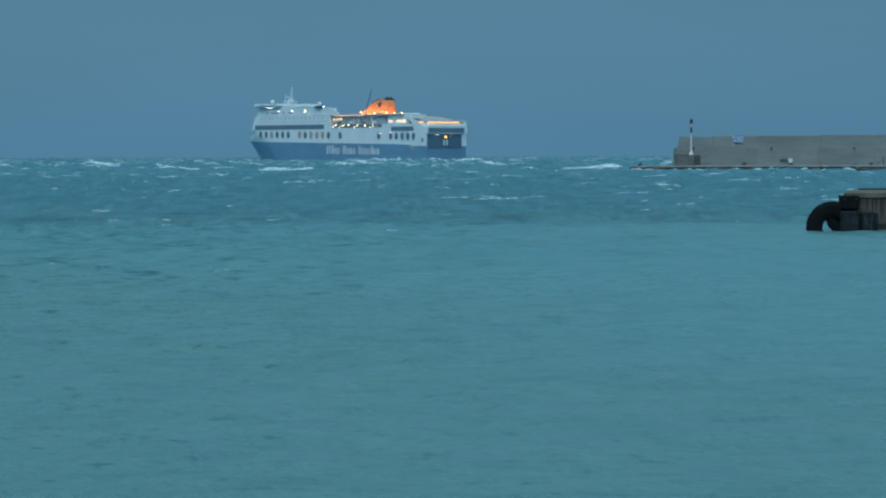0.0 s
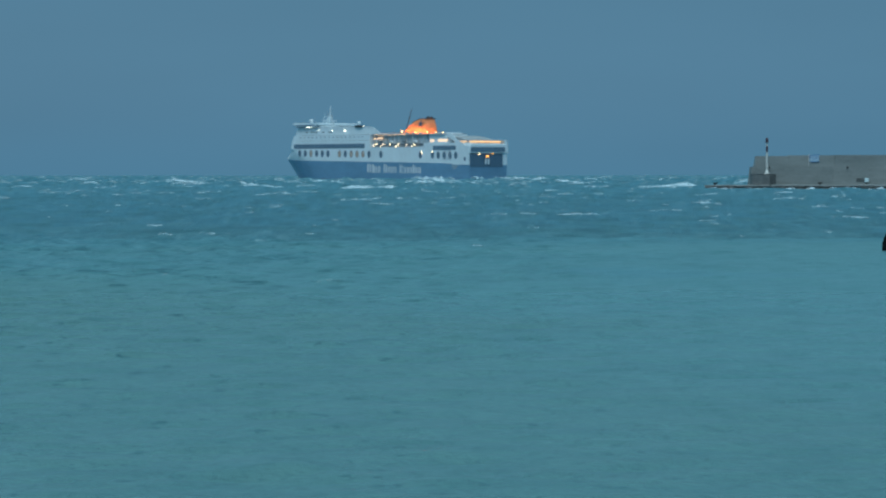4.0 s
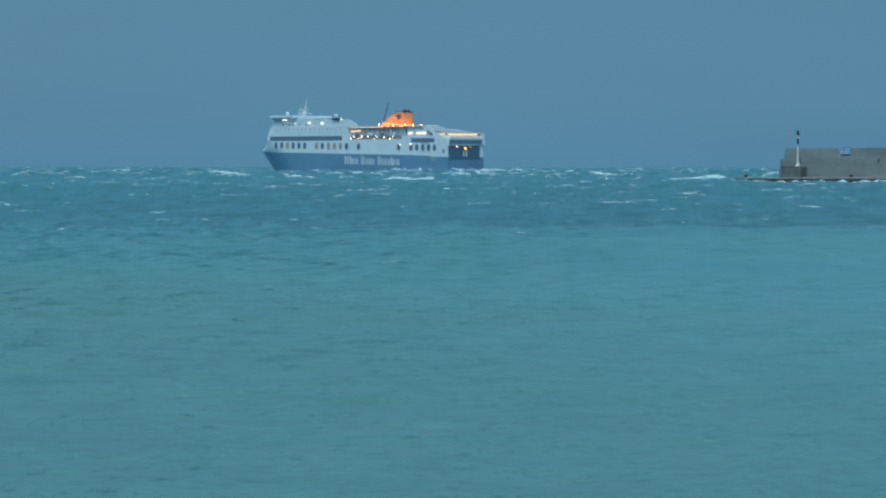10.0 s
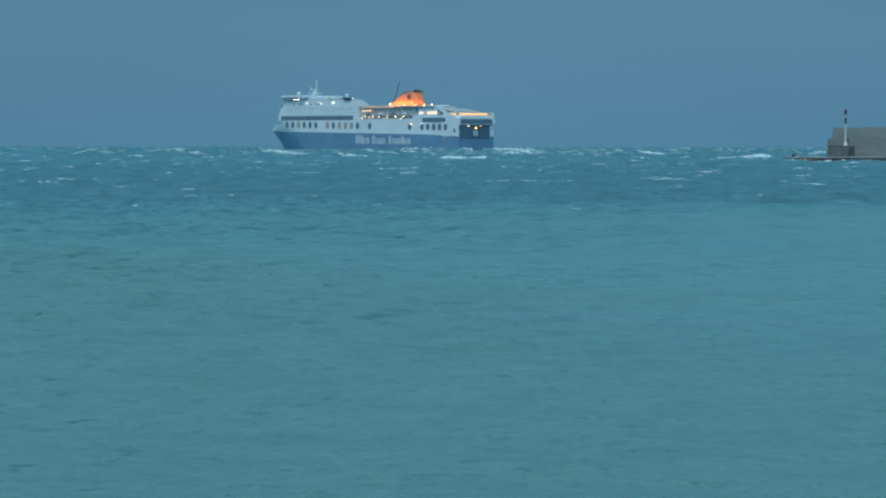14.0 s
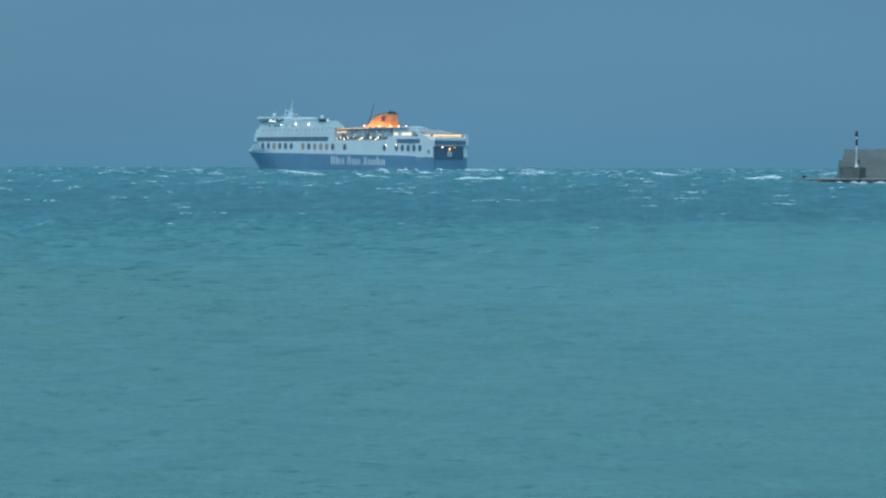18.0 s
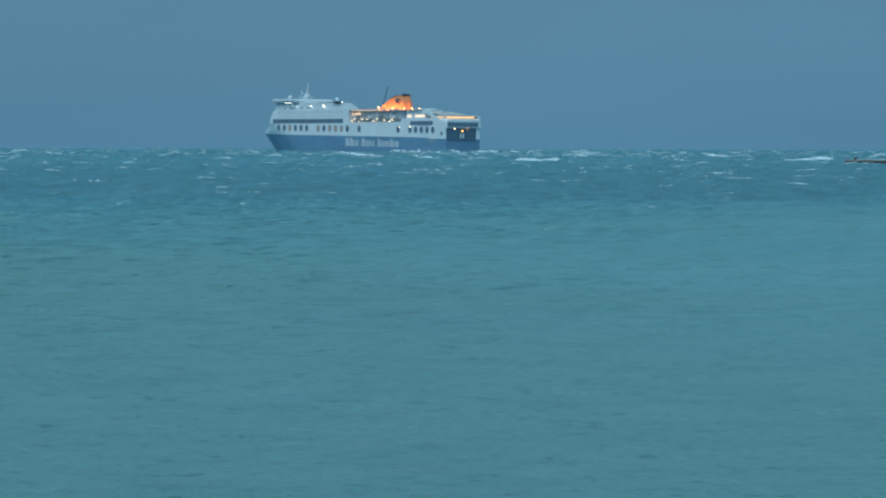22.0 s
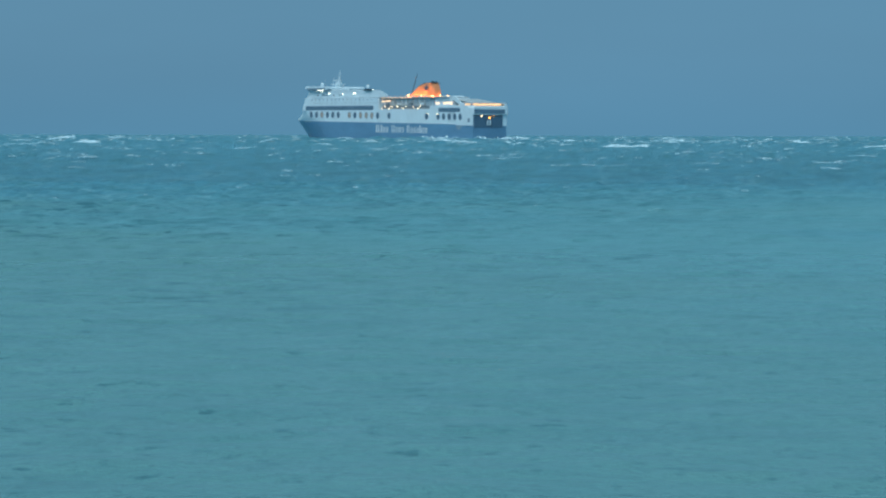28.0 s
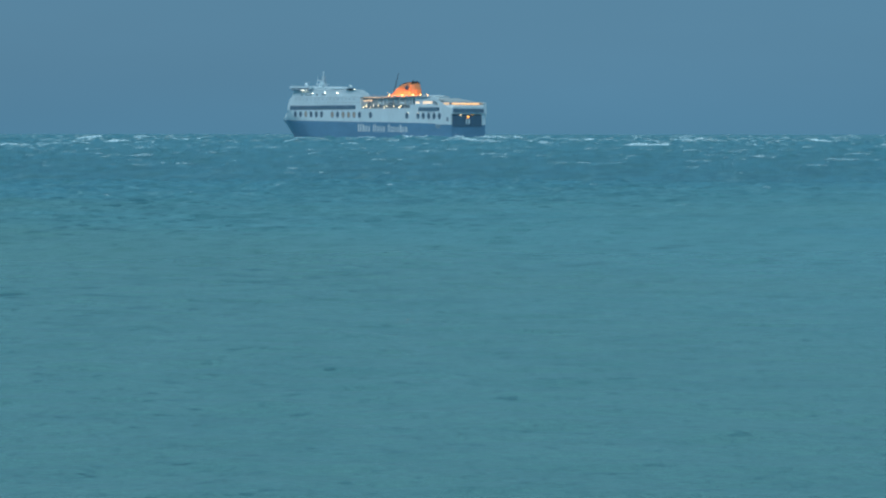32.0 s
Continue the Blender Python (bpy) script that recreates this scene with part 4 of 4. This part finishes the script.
for z, a, c, h in ((21.35, -15.8, -35.0, 4.4), (22.6, -16.9, -34.8, 4.25), (24.0, -18.7, -34.5, 4.05), (25.4, -20.4, -34.2, 3.8), (26.6, -22.7, -33.8, 3.55), (27.5, -25.4, -33.4, 3.3), (28.3, -28.6, -33.0, 3.1)):
    mid, half = (a + c) / 2, (a - c) / 2
    ring = []
    for k in range(28):
        t = k * math.tau / 28
        e = 0.55
        ring.append((mid + half * math.copysign(abs(math.cos(t)) ** e, math.cos(t)), h * math.copysign(abs(math.sin(t)) ** e, math.sin(t)), z))
    rings.append(ring)
part("funnel", loft(rings), funnel_paint, ferry, "orange floodlit funnel")
part("funnel_rim", prism([(-23.4, 26.6), (-26.1, 27.5), (-28.9, 28.3), (-33.4, 28.3), (-33.4, 28.5), (-28.7, 28.5), (-25.9, 27.7), (-23.2, 26.8)], -3.0, 3.0, axis="y"), black_paint, ferry, "black soot-stained funnel rim")
part("exhaust", rod((-31.4, 0.8, 28.2), (-32.2, 0.8, 28.95), 0.9, 0.8, 12), black_paint, ferry)
part("exhaust", rod((-31.4, -1.4, 28.2), (-32.2, -1.4, 28.9), 0.7, 0.6, 12), black_paint, ferry)
star = [((2.15 if k % 2 == 0 else 0.85) * math.sin(k * math.pi / 5), (2.15 if k % 2 == 0 else 0.85) * math.cos(k * math.pi / 5)) for k in range(10)]
sb = prism([(-30.2 + a, c) for a, c in star], 0.0, 0.06, axis="y")
bmesh.ops.rotate(sb, verts=sb.verts, cent=(-30.2, 0, 0), matrix=Matrix.Rotation(radians(11), 3, "X"))
bmesh.ops.translate(sb, verts=sb.verts, vec=(0, 3.86, 25.9))
part("star", sb, star_paint, ferry, "dark five-pointed star")
part("aft_pole", rod((-14.9, 0, 21.4), (-19.6, 0, 33.2), 0.24, 0.12, 8), black_paint, ferry, "dark leaning mast")

# fore mast, radar and domes
part("radar_platform", box(37.6, 44.2, -2.0, 2.0, 28.3, 28.6, 0.05), ship_white, ferry)
tier("mast_base", 38.5, 43, 1.4, 25.204, 28.3, 0.8, 0.6)
part("mast_house", box(39.3, 42, -0.8, 0.8, 28.604, 29.8, 0.1), ship_white, ferry)
part("mast", rod((40.9, 0, 28.5), (39.6, 0, 35.4), 0.40, 0.14, 8), ship_white, ferry, "white radar mast")
for z, hw in ((31.0, 2.6), (32.6, 1.8), (33.8, 1.1)):
    part("yard", rod((40.3, -hw, z), (40.3, hw, z), 0.06, sides=6), ship_shade, ferry)
part("signal_mast", rod((45.2, 0, 27.3), (44.6, 0, 32.4), 0.16, 0.07, 6), ship_white, ferry, "slim white signal mast")
part("aerial", rod((47.5, 3.0, 27.3), (48.2, 3.0, 31.0), 0.06, 0.04, 5), ship_shade, ferry)
part("aerial", rod((33.0, 4.0, 25.2), (32.6, 4.0, 28.5), 0.06, 0.04, 5), ship_shade, ferry)
for a in (37.6, 38.6, 43.0, 44.0):
    part("stay", rod((a, 0, 28.6), (40.0, 0, 33.0), 0.06, sides=5), ship_shade, ferry)
part("radar", box(38.2, 43.4, 0.8, 1.2, 30.3, 30.6, 0.05), ship_white, ferry)
part("dome", ball(0.95, (43.2, 9.0, 28.2)), ship_white, ferry)
part("dome", ball(0.85, (11.8, 5.5, 27.0)), ship_white, ferry)
part("dome_stalk", rod((11.8, 5.5, 25.2), (11.8, 5.5, 26.4), 0.2), ship_white, ferry)
part("rescue_boat", loft([[(5 + s * 3.0, 11.4 + .9 * k1 * (1 - s * s * .8), 25.25 + .5 * k2 * (1 - .5 * s * s)) for k1, k2 in ((-1, .6), (-.5, 1), (.5, 1), (1, .6), (.6, -1), (-.6, -1))] for s in (-1, -.5, 0, .5, 1)]), black_paint, ferry, "dark rescue boat")

# lamps
for u_, z, v in ((-5.3, 16.0, 9), (-7.4, 16.7, 9), (-10.4, 15.9, 9), (-12.9, 16.7, 9), (-17.0, 16.7, 9), (-21.3, 15.8, 9), (-23.0, 16.6, 9), (-28.8, 16.4, 9), (-32.3, 15.7, 9), (-34.2, 16.5, 9)):
    part("deck_lamp", ball(0.21, (u_, v + 2.2, z)), lamp_warm, ferry, "small warm deck lamp")
for u_, z in ((-4.6, 19.3), (-7.3, 19.4), (-9.4, 19.5)):
    part("deck_window", box(u_ - 1.5, u_, 10.3, 10.5, z - .25, z + .35), lamp_strip, ferry, "warm lit deck window")
# glowing strips added for the orange lamplight on the upper deck edge
for k in range(12):
    part("edge_glow", box(-6.0 - k * 1.9, -4.6 - k * 1.9, 10.62, 10.70, 20.98, 21.18), lamp_strip, ferry, "glowing strip added for the lamplit upper deck edge")
for u_, z, v, s in ((-18.9, 22.4, 5.6, .34), (-30.5, 22.0, 7.2, .32), (-37.0, 22.1, 5.6, .36), (-41.3, 22.0, 4.5, .34), (-46.6, 21.9, 4.5, .34)):
    part("flood_lamp", ball(s, (u_, v, z)), lamp_flood, ferry, "bright sodium flood lamp by the funnel")
    part("lamp_post", rod((u_, v, 21.3), (u_, v, z - s * .7), 0.10, sides=6), ship_shade, ferry)
for u_, v, face in ((-19.5, 6.6, 1), (-24.0, 6.6, 1), (-28.5, 6.6, 1), (-33.0, 6.6, 1)):
    head = box(u_ - 1.0, u_ + 1.0, v - 0.05, v + 0.0, 21.45, 22.05)
    part("flood_panel", head, flood_panel, ferry, "sodium floodlight aimed up at the funnel")
    part("flood_housing", box(u_ - 1.1, u_ + 1.1, v + 0.004, v + 0.35, 21.36, 22.15, 0.05), ship_shade, ferry)
part("flood_panel", box(-38.05, -38.0, 0.2, 1.4, 21.45, 21.95), flood_panel, ferry, "sodium floodlight aimed up at the funnel")
part("flood_housing", box(-38.4, -38.054, 0.1, 1.5, 21.36, 22.05, 0.05), ship_shade, ferry)
for u_, z, s in ((35.4, 23.5, .17), (24.9, 23.5, .24), (15.4, 23.4, .30), (1.7, 25.3, .22)):
    part("side_lamp", ball(s, (u_, HB - 0.35, z)), lamp_cool, ferry, "pale greenish-white side lamp")
part("side_lamp", ball(0.19, (-40.0, 11.75, 12.9)), lamp_warm, ferry)
part("side_lamp", ball(0.19, (-47.3, 11.75, 12.9)), lamp_warm, ferry)

# broken water along the hull
vs, fs = [], []
r_w = random.Random(31)
flat = lambda a, c: np.array(0.0)
for k in range(22):
    uu = 64 - k * 6.6 + r_w.uniform(-2, 2)
    b = HB + 1.0 if uu < 30 else HB * max(.05, 1 - ((uu - 30) / 34) ** 2) + .8
    foam_patch(vs, fs, r_w, uu, b, r_w.uniform(3, 8), r_w.uniform(.6, 1.2), r_w.uniform(.5, 1.3), flat)
for k in range(16):
    foam_patch(vs, fs, r_w, -70 - r_w.random() * 34, r_w.uniform(-13, 13), r_w.uniform(5, 13), r_w.uniform(1, 2.6), r_w.uniform(1.2, 3.0), flat)
for k in range(9):
    foam_patch(vs, fs, r_w, r_w.uniform(-68, -34), HB + r_w.uniform(1.5, 5.0), r_w.uniform(5, 11), r_w.uniform(1.0, 2.0), r_w.uniform(1.2, 3.2), flat)
for k in range(8):
    foam_patch(vs, fs, r_w, 66 + r_w.uniform(-3, 3), r_w.uniform(-2, 4), r_w.uniform(3, 6), 1.4, r_w.uniform(1.0, 2.0), flat)
wake = tagged(new("wake_foam", mesh_from("wake_foam", vs, fs, foam_thick, smooth=True)), "white broken water along the ferry's hull and stern", "wake foam", kind="stuff")


def course(t):
    """Where the ferry is at t seconds: she turns slowly towards her port side while she draws away."""
    x, y, n = -1.57, 1316.76, 40
    turn = lambda s: 0.89767 - 0.114091 * s / 10 + 0.0218591 * (s / 10) ** 2
    for k in range(n):
        s = (k + 0.5) * t / n
        x -= 6.4504 * math.cos(turn(s)) * t / n
        y += 6.4504 * math.sin(turn(s)) * t / n
    return x, y, 180 - math.degrees(turn(t))


def motions():
    times = [0, 2, 4, 6, 8, 10, 12, 14, 16, 18, 20, 22, 24, 26, 28, 30, 32]
    rows = []
    for t in times:
        x, y, h = course(t)
        rows.append((t, pose(x, y, 0.0, 0, 0, h + {22: -0.2, 24: -0.6, 26: -0.3}.get(t, 0.0))))
    walk(ferry, rows)
    walk(wake, rows)
    lift = ((0, -0.42), (0.5, -0.30), (1, -0.14), (1.5, -0.05), (2, -0.10), (2.5, -0.20), (3, -0.34), (3.5, -0.40), (5.0, -0.45), (5.7, -0.38), (6.1, -0.10), (6.5, -0.06), (7, -0.10), (7.6, -0.30), (8.4, -0.45), (32, -0.5))
    walk(quay_swell, [(t, pose(0, 0, z)) for t, z in lift])
    drift = ((0, 0, -0.9), (5.3, 0, -0.6), (5.7, 0, -0.1), (6.2, 0, -0.05), (6.7, 0, -0.08), (7.05, 0, -0.5), (7.6, -0.5, -0.5), (7.9, -0.55, -0.1), (8.1, -0.55, -0.1), (8.5, -0.55, -0.6), (32, 0, -0.9))
    walk(swell_foam, [(t, pose(x, 0, z)) for t, x, z in drift])
    for ob, vx, vy in ((near_waves, 0.12, 1.3), (near_caps, 0.12, 1.3), (far_waves, 0.3, 3.6), (far_caps, 0.3, 3.6), (outer_caps, 0.3, 3.6), (breaking, 0.3, 3.6), (cross_waves, -0.5, 2.4), (cross_caps, -0.5, 2.4)):
        walk(ob, [(t, pose(vx * (t - 8), vy * (t - 8), 0)) for t in (0, 8, 16, 24, 32)])


motions()
